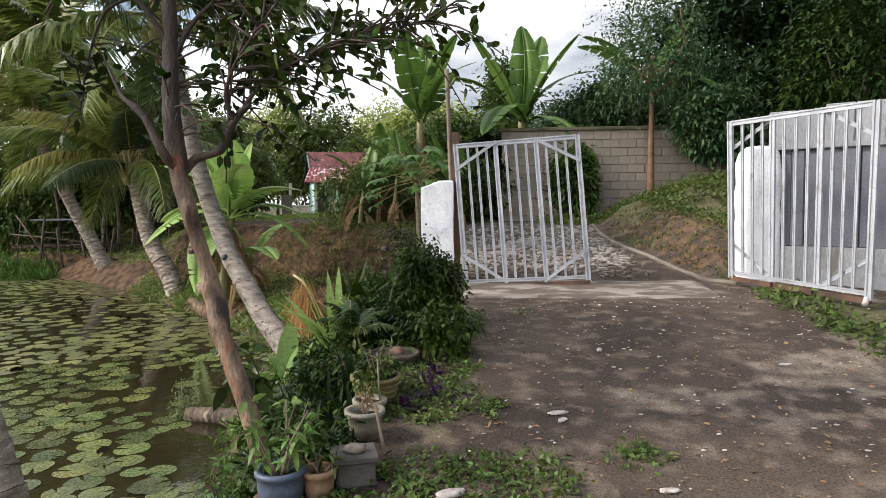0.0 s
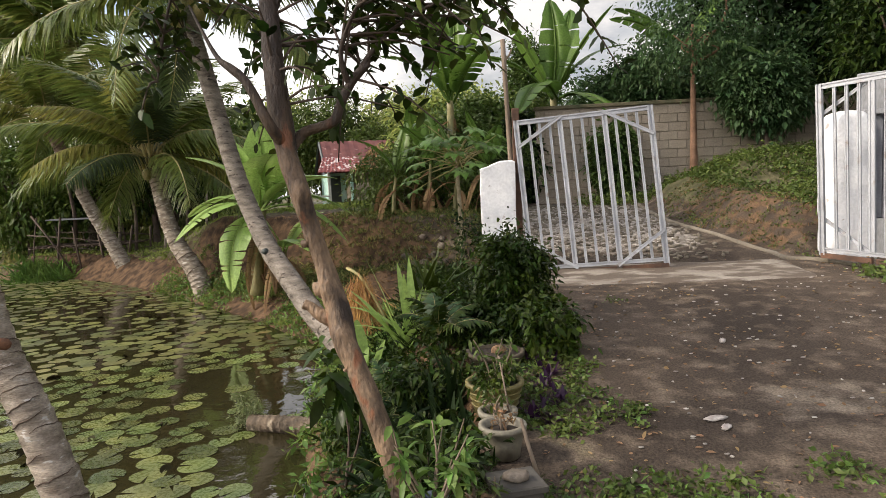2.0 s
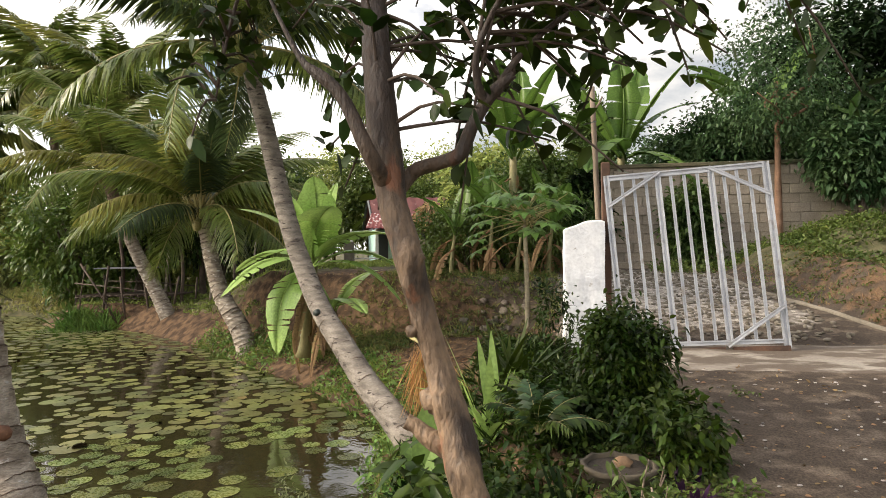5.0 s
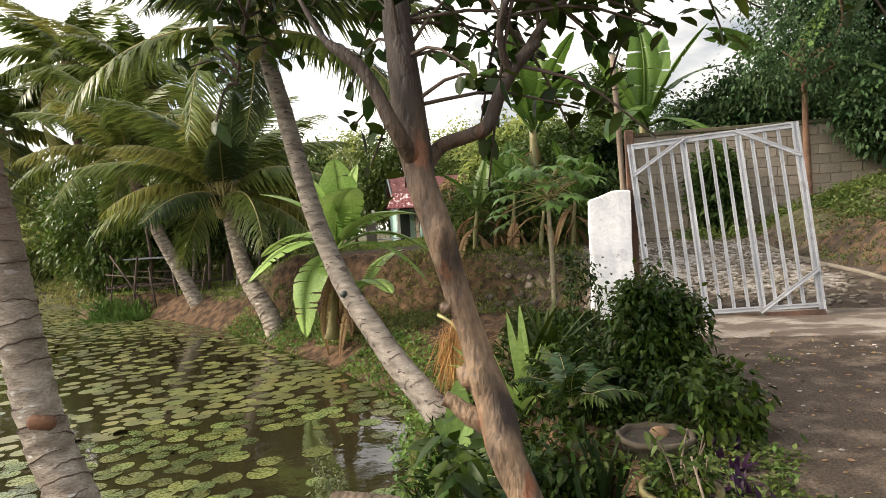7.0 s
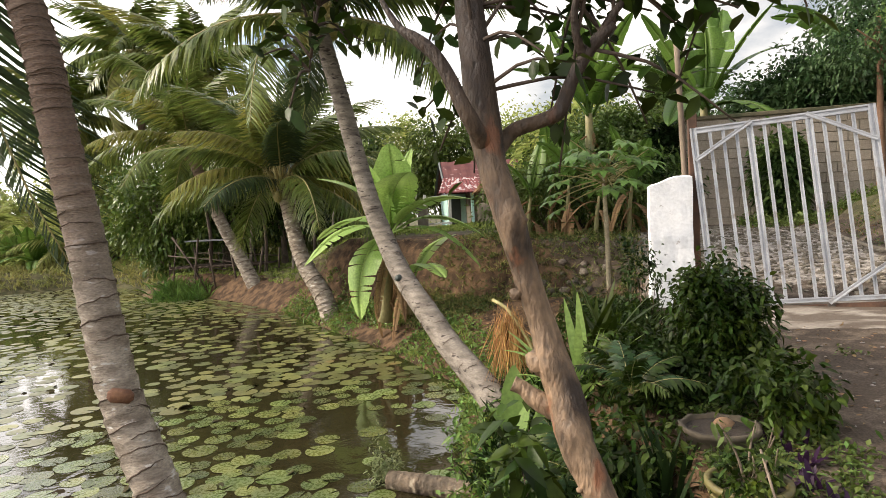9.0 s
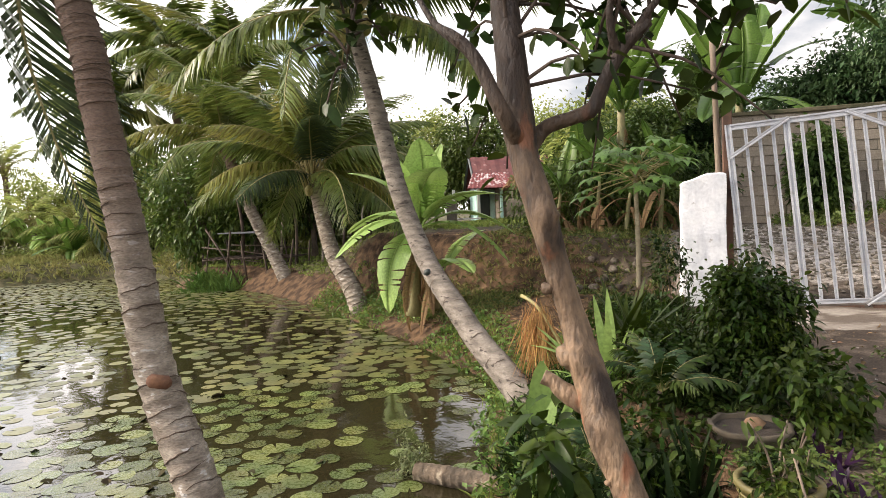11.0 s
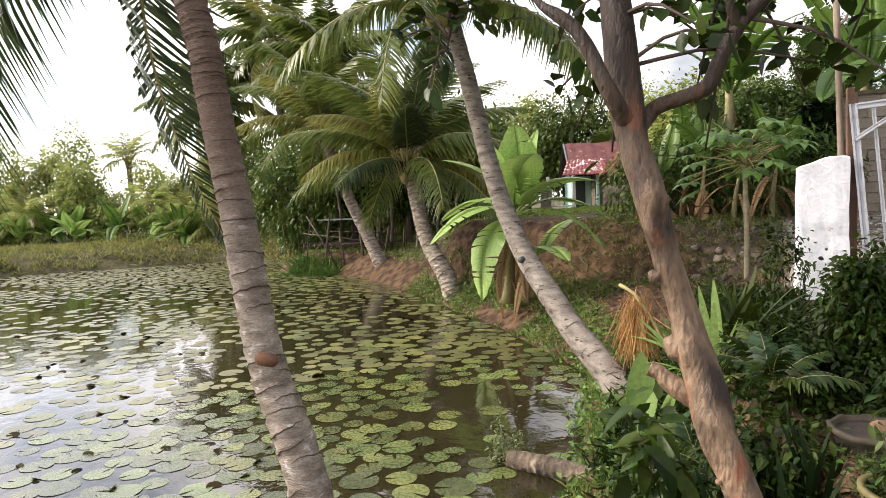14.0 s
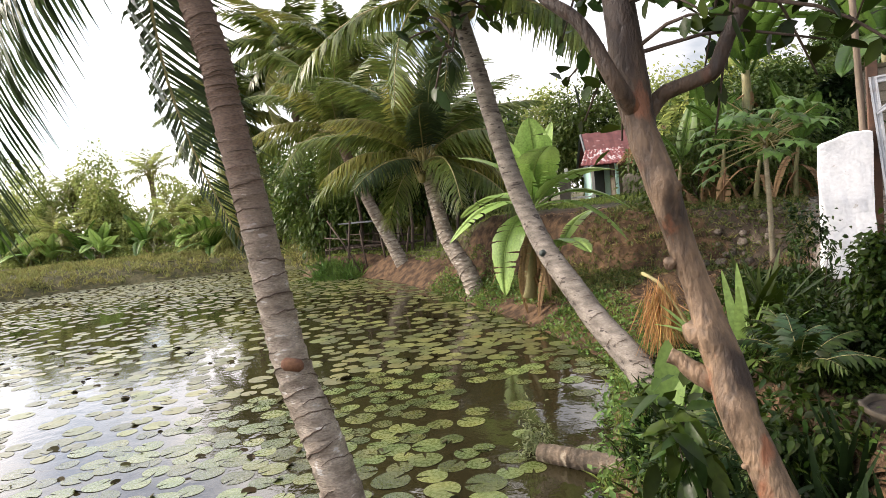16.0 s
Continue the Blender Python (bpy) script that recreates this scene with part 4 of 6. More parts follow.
def near_tree():
    o = np.array([-1.0, 3.42, 0.05])
    root = thing("guava_tree", Vector(o), "slender brown-barked tree with peeling orange patches", "tree")
    tp = np.array([(-0.83, 3.38, -0.15), (-0.99, 3.42, 0.5), (-1.13, 3.46, 0.9), (-1.19, 3.48, 1.04), (-1.215, 3.52, 1.15), (-1.25, 3.54, 1.27), (-1.283, 3.55, 1.4), (-1.33, 3.54, 1.57), (-1.363, 3.53, 1.71), (-1.408, 3.54, 1.86),
                   (-1.435, 3.56, 2.02), (-1.45, 3.56, 2.2), (-1.47, 3.6, 2.38), (-1.49, 3.66, 2.6), (-1.5, 3.7, 3.0), (-1.47, 3.78, 3.5)]) - o
    rr = [0.060, 0.052, 0.048, 0.051, 0.058, 0.050, 0.041, 0.040, 0.046, 0.044, 0.054, 0.047, 0.044, 0.041, 0.036, 0.025]
    P = spline(tp, 110)
    R = np.interp(np.linspace(0, 1, 110), np.linspace(0, 1, 16), rr)
    rng = np.random.default_rng(5)
    V, F = tube(P, R * (1 + 0.012 * np.sin(np.arange(110) * 1.1)), 24, 0.012, seed=5)
    for p, r, amount in (((-1.335, 3.47, 1.71), 0.055, 0.030), ((-1.375, 3.50, 1.5), 0.035, 0.024), ((-1.28, 3.48, 1.285), 0.06, 0.026), ((-1.33, 3.5, 1.80), 0.05, 0.015), ((-1.2, 3.44, 1.1), 0.05, 0.015), ((-1.31, 3.47, 1.40), 0.028, 0.02), ((-1.12, 3.40, 0.82), 0.025, 0.014), ((-1.36, 3.49, 1.62), 0.03, 0.018)):
        w = np.exp(-np.sum((V - (np.array(p) - o)) ** 2, 1) / r ** 2)[:, None]
        V = V + unit(np.array(p) - o - P[np.argmin(np.abs(P[:, 2] + o[2] - p[2]))]) * w * amount * 0.75
    V, F = lumpy((V, F), 0.004, 12, 11)
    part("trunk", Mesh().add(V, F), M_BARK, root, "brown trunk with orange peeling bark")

    for (kx, ky, kz), kr in (((-1.352, 3.525, 1.487), 0.022), ((-1.336, 3.500, 1.71), 0.027), ((-1.284, 3.525, 1.28), 0.050), ((-1.20, 3.445, 1.02), 0.012), ((-1.185, 3.435, 0.93), 0.010), ((-1.225, 3.46, 1.07), 0.010)):
        kv, kf = stone_shape((kr, kr * 0.8, kr * 0.85), rng, 3)
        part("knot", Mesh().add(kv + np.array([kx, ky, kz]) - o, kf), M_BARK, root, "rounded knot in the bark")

    limbs = {
        "right": ([(-1.425, 3.57, 1.90), (-1.382, 3.62, 1.961), (-1.343, 3.62, 1.991), (-1.266, 3.62, 2.01), (-1.214, 3.62, 2.029), (-1.192, 3.62, 2.067), (-1.17, 3.62, 2.119), (-1.128, 3.62, 2.19), (-1.086, 3.62, 2.238), (-1.038, 3.62, 2.277)], [0.040, 0.031, 0.028, 0.026, 0.029, 0.027, 0.026, 0.024, 0.025, 0.017]),
        "shoot": ([(-1.09, 3.62, 2.235), (-1.02, 3.62, 2.33), (-0.90, 3.64, 2.44), (-0.7, 3.68, 2.55), (-0.40, 3.8, 2.68), (-0.1, 4.0, 2.8)], [0.016, 0.013, 0.011, 0.009, 0.007, 0.004]),
        "stub": ([(-1.13, 3.62, 2.19), (-1.15, 3.58, 2.26), (-1.14, 3.55, 2.35), (-1.05, 3.5, 2.5), (-0.9, 3.42, 2.62)], [0.020, 0.014, 0.012, 0.009, 0.005]),
        "left": ([(-1.425, 3.55, 1.93), (-1.448, 3.47, 1.99), (-1.48, 3.45, 2.061), (-1.51, 3.45, 2.131), (-1.549, 3.45, 2.202), (-1.603, 3.45, 2.254), (-1.66, 3.46, 2.30), (-1.72, 3.48, 2.40), (-1.80, 3.52, 2.55)], [0.038, 0.030, 0.027, 0.025, 0.023, 0.023, 0.013, 0.009, 0.005]),
        "droop": ([(-1.66, 3.6, 2.86), (-1.85, 3.66, 2.80), (-1.98, 3.72, 2.62), (-2.06, 3.76, 2.42), (-2.10, 3.78, 2.28)], [0.012, 0.010, 0.008, 0.006, 0.004]),
        "up": ([(-1.48, 3.64, 2.5), (-1.38, 3.72, 2.75), (-1.15, 3.85, 3.0), (-0.85, 4.0, 3.2)], [0.022, 0.016, 0.011, 0.006]),
        "up2": ([(-1.49, 3.66, 2.6), (-1.65, 3.6, 2.85), (-1.95, 3.5, 3.05), (-2.4, 3.45, 3.15)], [0.022, 0.015, 0.010, 0.006]),
        "low": ([(-1.245, 3.53, 1.13), (-1.31, 3.52, 1.17), (-1.345, 3.52, 1.20), (-1.375, 3.52, 1.215)], [0.045, 0.036, 0.027, 0.029]),
    }
    tips = []
    for k, (pts, rad) in limbs.items():
        L = spline(np.array(pts) - o, 24)
        Rl = np.interp(np.linspace(0, 1, 24), np.linspace(0, 1, len(rad)), rad)
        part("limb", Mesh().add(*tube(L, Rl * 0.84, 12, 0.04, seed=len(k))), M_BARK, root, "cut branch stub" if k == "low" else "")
        if k != "low":
            tips += [(L[i] + o, k) for i in (11, 13, 15, 17, 19, 21, 23) if k != "right" or i > 18]
    tips += [(P[i] + o, "top") for i in (76, 82, 87, 92, 96, 101, 105, 109)]
    twigs = Mesh()
    LP, LD = [], []
    for p, k in tips:
        for _ in range({"right": 1, "shoot": 8, "stub": 5, "left": 0, "up": 12, "up2": 5, "droop": 2, "top": 5}[k]):
            d = unit(np.array([rng.normal(0.35 if k in ("right", "shoot", "stub", "up") else -0.35 if k in ("left", "up2") else -0.05 if k == "droop" else 0, 0.6), rng.normal(0.4, 0.55), rng.normal(0.2, 0.4)]))
            ln = rng.uniform(0.12, 0.26) if k == "droop" else rng.uniform(0.25, 0.6)
            q = np.array([p, p + d * ln * 0.5 + [0, 0, 0.03], p + d * ln - [0, 0, 0.04]])
            C = spline(q, 6)
            twigs.add(*tube(C - o, np.linspace(0.007, 0.003, 6), 5))
            for j in range(rng.integers(5, 11)):
                c = C[rng.integers(2, 6)] + rng.normal(0, 0.02, 3)
                LP.append(c - o)
                LD.append(unit(d * 0.5 + rng.normal(0, 0.7, 3) + [0, 0, -0.25]))
    part("twig_growth", twigs, M_TWIG, root)["kind"] = "stuff"
    LP, LD = np.array(LP), np.array(LD)
    part("foliage", leaves(LP, LD, rng.uniform(0.055, 0.095, len(LP)), rng.uniform(0.036, 0.058, len(LP)), rng, 0.2, 0.1), M_LEAF_SHRUB, root, "dark oval leaves")["kind"] = "stuff"


near_tree()


# ---- lily pads ----
def pad_shape(r, rng, seg=16, tilt=0.0):
    """A floating round leaf with a notch, slightly wavy."""
    a0 = rng.uniform(0, 6.28)
    ang = a0 + np.linspace(0.13, 6.283 - 0.13, seg)
    rr = r * (1 + 0.04 * np.sin(ang * 3 + a0) + rng.uniform(-0.02, 0.02, seg))
    rim = np.stack([np.cos(ang) * rr, np.sin(ang) * rr, 0.0012 + 0.0012 * np.sin(ang * 2 + a0) + 0.001 * rng.uniform(0, 1, seg)], -1)
    half = np.stack([np.cos(ang) * rr * 0.55, np.sin(ang) * rr * 0.55, 0.001 + 0 * ang], -1)
    V = np.vstack([[np.cos(a0) * r * 0.1, np.sin(a0) * r * 0.1, 0.001], half, rim])
    F = [(0, 1 + i, 2 + i) for i in range(seg - 1)]
    F += [(1 + i, 1 + seg + i, 2 + seg + i, 2 + i) for i in range(seg - 1)]
    if tilt:
        V = V @ np.array(Matrix.Rotation(tilt, 3, "X") @ Matrix.Rotation(a0, 3, "Z")).T + [0, 0, r * math.sin(tilt) * 0.9]
    return V, F


def lily_pads():
    rng = np.random.default_rng(77)
    pads = []
    cell = {}
    want = rng.uniform([-34, 3.8], [-2.0, 24.2], (70000, 2))
    d = shore_distance(want[:, 0], want[:, 1])
    want = want[d < -0.12]
    for x, y in want:
        if y < 0.35 * (x + 3) + 4.2 and x < -4:
            if y < 3.5:
                continue
        open_water = math.hypot((x + 3.25) / 1.2, (y - 8.1) / 1.3) < 1 or math.hypot((x + 2.3) / 0.75, (y - 6.0) / 0.8) < 1
        if open_water and rng.uniform() < 0.97:
            continue
        thin = 0.5 + 0.5 * math.sin(x * 0.9 + 1.3 * math.sin(y * 0.6)) * math.sin(y * 0.8 + x * 0.3)
        if rng.uniform() < 0.2 * thin + 0.78 * min(1, max(0, (-5.2 - x + 0.12 * (y - 8)) / 3)) * min(1, max(0.25, (21 - y) / 6)):
            continue
        r = rng.uniform(0.10, 0.175)
        i, j = int(x // 0.4), int(y // 0.4)
        ok = True
        for a in (i - 1, i, i + 1):
            for b in (j - 1, j, j + 1):
                for X0, Y0, R0 in cell.get((a, b), ()):
                    if (X0 - x) ** 2 + (Y0 - y) ** 2 < (0.80 * (R0 + r)) ** 2:
                        ok = False
        if ok:
            cell.setdefault((i, j), []).append((x, y, r))
            pads.append((x, y, r))
    pads.sort(key=lambda p: (p[0] + 1.8) ** 2 + (p[1] - 4.5) ** 2)
    rest = Mesh()
    for x, y, r in pads[290:]:
        V, F = pad_shape(r, rng, 12)
        rest.add(V + [x, y, WATER + 0.001 + rng.uniform(0, 0.003)], F)
    root = tagged(part("water_lilies", rest, M_PAD), "floating green water lily pads crowding the pond", "water lily", kind="stuff")
    kinds = [Mesh().add(*pad_shape(1.0 * 0.14, rng, 18)).data("lily_pad", M_PAD_ONE) for _ in range(8)]
    for k, (x, y, r) in enumerate(pads[:290]):
        part("lily_pad", kinds[k % 8], None, root, at=Matrix.Translation((x, y, WATER + 0.001 + 0.003 * rng.uniform())) @ Matrix.Rotation(rng.uniform(0, 6.28), 4, "Z") @ Matrix.Scale(r / 0.14, 4))
    curled = Mesh()
    for _ in range(900):
        x, y, r = pads[int(rng.integers(40, len(pads)))]
        if x > -4.5 and rng.uniform() < 0.7:
            continue
        V, F = pad_shape(r * rng.uniform(0.2, 0.45), rng, 10, rng.uniform(0.6, 1.3))
        curled.add(V * [1.3, 1.3, 0.5] @ np.array(Matrix.Rotation(rng.uniform(0, 6.28), 3, "Z")).T + [x + 0.1, y + 0.1, WATER - 0.01], F)
    tagged(part("curled_lily_pads", curled, M_PAD_BROWN), "upturned withered brown water lily pads", "water lily", kind="stuff")


lily_pads()


# ---- banana plants ----
def banana_leaf(L, W, arch, sag, material, seed, tears=5):
    """A broad blade along +x with a rib, folded, torn here and there."""
    rng = np.random.default_rng(seed)
    n = 26
    t = np.linspace(0, 1, n)
    rib = np.stack([L * t * (1 - 0.1 * sag * t), 0.05 * L * np.sin(2.5 * t + seed), L * (arch * t - sag * t ** 2.3)], -1)
    tan = unit(np.gradient(rib, axis=0))
    side = unit(np.cross(tan, [0, 0, 1.0]))
    up = np.cross(side, tan)
    stalk = 0.12
    w = W * 0.5 * np.where(t < stalk, 0.03, np.sin(np.pi * np.clip((t - stalk) / (1 - stalk), 0, 1) ** 0.75) ** 0.55)
    w = w * (1 + 0.05 * rng.uniform(-1, 1, n))
    mesh = Mesh().add(*tube(rib, np.linspace(0.024, 0.006, n) * L / 1.6, 6))
    torn = set(rng.integers(5, n - 3, tears).tolist())
    for sg in (1, -1):
        cut = torn if sg == 1 else set(rng.integers(5, n - 3, tears).tolist())
        for i in range(n - 1):
            a0, a1 = (0.16 if i in cut else 0.0), (0.16 if i + 1 in cut else 0.0)
            def edge(k, sh, f):
                base = rib[k] + tan[k] * sh * L / n * 4 * 0.5 * f
                return base + side[k] * sg * w[k] * f + up[k] * w[k] * f * (0.30 - 0.32 * f)
            V = [rib[i], edge(i, a0, 0.5), edge(i, a0 * 1.0, 1.0), rib[i + 1], edge(i + 1, -a1, 0.5), edge(i + 1, -a1, 1.0)]
            mesh.add(V, [(0, 3, 4, 1), (1, 4, 5, 2)])
    bm = bmesh.new()
    me = mesh.data("leaf", material)
    bm.from_mesh(me)
    bmesh.ops.remove_doubles(bm, verts=bm.verts[:], dist=0.0005)
    bm.to_mesh(me)
    bm.free()
    return me


B_GREEN = [banana_leaf(2.0, 0.68, 0.35, 0.45, M_BANANA, 1, 6), banana_leaf(1.9, 0.62, 0.15, 0.85, M_BANANA, 2, 8), banana_leaf(2.1, 0.66, 0.1, 0.15, M_BANANA, 3, 4)]
B_PALE = [banana_leaf(1.7, 0.82, 0.3, 0.5, M_BANANA_PALE, 4, 5), banana_leaf(1.6, 0.78, 0.25, 0.75, M_BANANA_PALE, 5, 5), banana_leaf(1.6, 0.80, 0.1, 0.12, M_BANANA_PALE, 6, 3)]
B_DEAD = [banana_leaf(1.2, 0.24, 0.05, 1.1, M_DRY, 7, 9), banana_leaf(1.0, 0.20, 0.0, 0.9, M_DRY, 8, 9)]


def banana(x, y, z, h, fans, datas, label, dead=6, r=0.1, lean=(0, 0), seed=0, size=1.0):
    root = thing("banana_plant", (x, y, z), label, "banana plant", "banana plants")
    C = spline([(0, 0, -0.15), (lean[0] * 0.4, lean[1] * 0.4, h * 0.5), (lean[0], lean[1], h)], 14)
    part("stem", Mesh().add(*tube(C, np.linspace(r * 1.25, r * 0.55, 14), 12, 0.04, seed=seed)), M_BANANA_STEM, root)
    top = Matrix.Translation((lean[0], lean[1], h - 0.05))
    for az, el, k in fans:
        part("leaf", datas[k], None, root, at=top @ pose(0, 0, 0, 0, 0, az) @ pose(0, 0, 0, 0, -el, 0) @ Matrix.Scale(size, 4))
    for i in range(dead):
        part("dead_leaf", B_DEAD[i % 2], None, root, "withered brown leaf", at=Matrix.Translation((lean[0] * 0.6, lean[1] * 0.6, h * (0.45 + 0.5 * i / dead))) @ pose(0, 0, 0, 0, (i * 29 + seed * 17) % 64 - 12, i * 137 + seed * 31) @ Matrix.Scale(0.6 + 0.1 * ((i * 3 + seed) % 6), 4))
    return root


banana(-4.95, 12.6, 0.02, 1.5, [(215, 12, 1), (165, 25, 1), (238, -30, 1), (345, 30, 0), (15, 22, 1), (300, 48, 0), (150, 62, 2), (40, 74, 2), (275, 80, 2), (195, 50, 0), (0, 5, 1), (230, 62, 2)], B_PALE, "bright green banana plant with one yellowing leaf on the bank", 12, 0.11, (0.26, -0.05), 1)
banana(-4.55, 12.9, 0.1, 0.6, [(40, 50, 0), (200, 60, 2), (310, 30, 1)], B_PALE, "young banana sucker beside the larger plant", 5, 0.08, (0.1, 0), 2, 0.7)
banana(-1.25, 15.6, 1.2, 2.5, [(80, 82, 2), (200, 70, 2), (330, 62, 2), (20, 52, 0), (170, 42, 0), (260, 66, 2), (300, 30, 0)], B_GREEN, "tall banana plant with torn upright leaves behind the bank", 8, 0.13, (0, 0), 3, 1.05)
banana(1.25, 17.2, 1.25, 2.6, [(100, 84, 2), (195, 62, 2), (350, 58, 2), (15, 40, 0), (170, 36, 0), (250, 25, 1), (320, 8, 1), (60, 70, 2)], B_GREEN, "tall banana plant with torn leaves behind the wall", 4, 0.14, (0, 0), 4, 1.25)
banana(4.9, 18.0, 1.25, 3.4, [(170, 50, 0), (200, 35, 0), (20, 60, 2), (300, 30, 1)], B_GREEN, "banana plant with arching leaves behind the wall", 2, 0.14, (-0.3, 0), 5, 1.2)
for i, (x, y, h) in enumerate(((-2.5, 14.3, 0.9), (-1.75, 14.25, 1.1), (-1.2, 14.2, 0.8), (-0.6, 14.15, 1.0), (-2.1, 15.3, 1.3))):
    banana(x, y, 1.15, h, [(60 + 50 * i, 74, 2), (200 + 30 * i, 50, 0)], B_GREEN, "banana plant in the thicket with withered brown leaves", 5, 0.045, (0.1, 0), 10 + i, 0.6)


# ---- papaya ----
def papaya():
    rng = np.random.default_rng(9)
    root = thing("papaya_tree", (-1.0, 12.33, 0.2), "slim papaya tree with a flat umbrella of lobed leaves", "tree")
    part("trunk", Mesh().add(*ringed([(0, 0, -0.3), (0.0, 0, 0.9), (-0.02, 0, 1.9), (0, 0, 2.05)], [0.045, 0.038, 0.032, 0.028], 26, 10, 0.02)), M_PAPAYA, root, "pale straight trunk")
    lobe = Mesh()
    for a in np.linspace(-2.3, 2.3, 7):
        L0 = 0.30 * (1 - 0.16 * abs(a))
        d = np.array([np.cos(a), np.sin(a), 0])
        n = np.array([-np.sin(a), np.cos(a), 0])
        mid = d * L0 * 0.55 + [0, 0, -0.01]
        tip = d * L0 + [0, 0, -0.07]
        lobe.add([(0, 0, 0), d * L0 * 0.3 + n * 0.02, mid + n * 0.075 + [0, 0, 0.015], d * L0 * 0.8 + n * 0.03 + [0, 0, -0.03], tip, d * L0 * 0.8 - n * 0.03 + [0, 0, -0.03], mid - n * 0.075 + [0, 0, 0.015], d * L0 * 0.3 - n * 0.02],
                 [(0, 1, 7), (1, 2, 6, 7), (2, 3, 5, 6), (3, 4, 5)])
    data = lobe.data("blade", M_LEAF_BRIGHT)
    for i in range(40):
        az, el, ln = i * 2.399, rng.uniform(-0.45, 0.75), rng.uniform(0.5, 0.95)
        d = np.array([np.cos(az) * np.cos(el), np.sin(az) * np.cos(el), np.sin(el)])
        start = np.array([0, 0, 1.85 + 0.008 * i])
        end = start + d * ln
        st = part("leaf_stalk", Mesh().add(*tube(spline([start, start + d * ln * 0.5 + [0, 0, 0.03], end], 6), np.linspace(0.012, 0.007, 6), 5)), M_RACHIS, root)
        part("blade", data, None, st, "lobed green blade", at=Matrix.Translation(Vector(end)) @ Matrix.Rotation(az, 4, "Z") @ Matrix.Rotation(rng.uniform(0.1, 0.5), 4, "Y"))


papaya()


# ---- house beyond the bank ----
def house():
    root = thing("house", pose(-9.0, 33.6, 0.85, 0, 0, 20), "small village house with rusty red gabled roof and mint posts", "house")
    def bx(name, lo, hi, m, lab="", bev=0.01, parent=None):
        return part(name, Mesh().add(*block(lo, hi, bev)), m, parent or root, lab, smooth=False)
    bx("floor_slab", (-1.2, -1.2, -0.6), (6.0, 5.0, 0.12), M_CONC)
    bx("wall", (1.6, 0.4, 0.12), (6.0, 5.0, 2.0), M_KERB, "weathered grey stone wall")
    bx("wall", (0.6, 1.8, 0.12), (1.6, 5.0, 2.0), M_MINT, "mint green wall")
    # window and door are dark slabs painted as unlit openings
    w = bx("window", (2.2, 0.34, 0.7), (3.4, 0.4, 1.7), M_DARK, "dark slab for the unlit window opening")
    bx("frame", (2.72, 0.31, 0.7), (2.82, 0.34, 1.7), M_MINT, "", 0.004, w)
    bx("door", (0.75, 1.72, 0.12), (1.3, 1.797, 1.85), M_DARK, "dark slab for the unlit doorway")
    for x in (-0.9, 0.35, 1.5):
        bx("porch_post", (x, -0.7, 0.12), (x + 0.14, -0.56, 1.95), M_MINT if x > 1 else M_CREAM)
    for z in (0.45, 0.75):
        bx("porch_rail", (-0.76, -0.66, z), (0.35, -0.6, z + 0.08), M_CREAM)
    # main gabled roof with its ridge running away, and a lower porch roof
    def slope(name, a, b, c, d, m, lab=""):
        a, b, c, d = (np.array(p, float) for p in (a, b, c, d))
        n = 24
        V, F = [], []
        for i in range(n + 1):
            u = i / n
            lift = np.array([0, 0, 0.03 * (i % 2)])
            p, q = a * (1 - u) + b * u, d * (1 - u) + c * u
            V += [p + lift, q + lift, p + lift - [0, 0, 0.04], q + lift - [0, 0, 0.04]]
        for i in range(n):
            k = 4 * i
            F += [(k, k + 4, k + 5, k + 1), (k + 2, k + 3, k + 7, k + 6), (k, k + 2, k + 6, k + 4), (k + 1, k + 5, k + 7, k + 3)]
        return part(name, Mesh().add(V, F), m, root, lab, smooth=False)
    slope("roof", (0.35, 2.2, 3.75), (6.4, 2.2, 3.75), (6.4, -0.35, 2.05), (0.35, -0.35, 2.05), M_ROOF)
    slope("roof", (0.35, 2.2, 3.75), (6.4, 2.2, 3.75), (6.4, 5.3, 2.05), (0.35, 5.3, 2.05), M_ROOF)
    slope("porch_roof", (0.2, -0.2, 2.75), (1.9, -0.2, 2.75), (2.2, -1.35, 1.98), (-0.2, -1.35, 1.98), M_ROOF_WORN, "faded red porch roof with flaked patches")
    part("gable", Mesh().add([(0.6, 0.0, 2.0), (0.6, 4.9, 2.0), (0.6, 2.2, 3.62), (0.7, 0.0, 2.0), (0.7, 4.9, 2.0), (0.7, 2.2, 3.62)], [(0, 1, 2), (3, 5, 4), (0, 3, 4, 1), (1, 4, 5, 2), (2, 5, 3, 0)]), M_PANEL, root, smooth=False)
    for end in (-0.4, 5.35):
        part("bargeboard", Mesh().add(*tube([(0.3, end, 1.98), (0.3, 2.2, 3.72)], 0.07, 4)), M_DARK, root, "dark bargeboard", smooth=False)
    fence = thing("garden_wall", (-6.7, 31.5, 0.9), "low rough grey stone garden wall near the house", "wall")
    part("coursing", Mesh().add(*lumpy(grid_box((0, 0, -0.3), (1.5, 0.3, 1.3), 8), 0.03, 4)), M_KERB, fence)
    gp = thing("garden_pillar", (-9.0, 30.2, 0.8), "grey concrete garden pillar", "pillar")
    part("shaft", Mesh().add(*block((-0.2, -0.2, -0.3), (0.2, 0.2, 1.35), 0.02)), M_KERB, gp, smooth=False)


house()


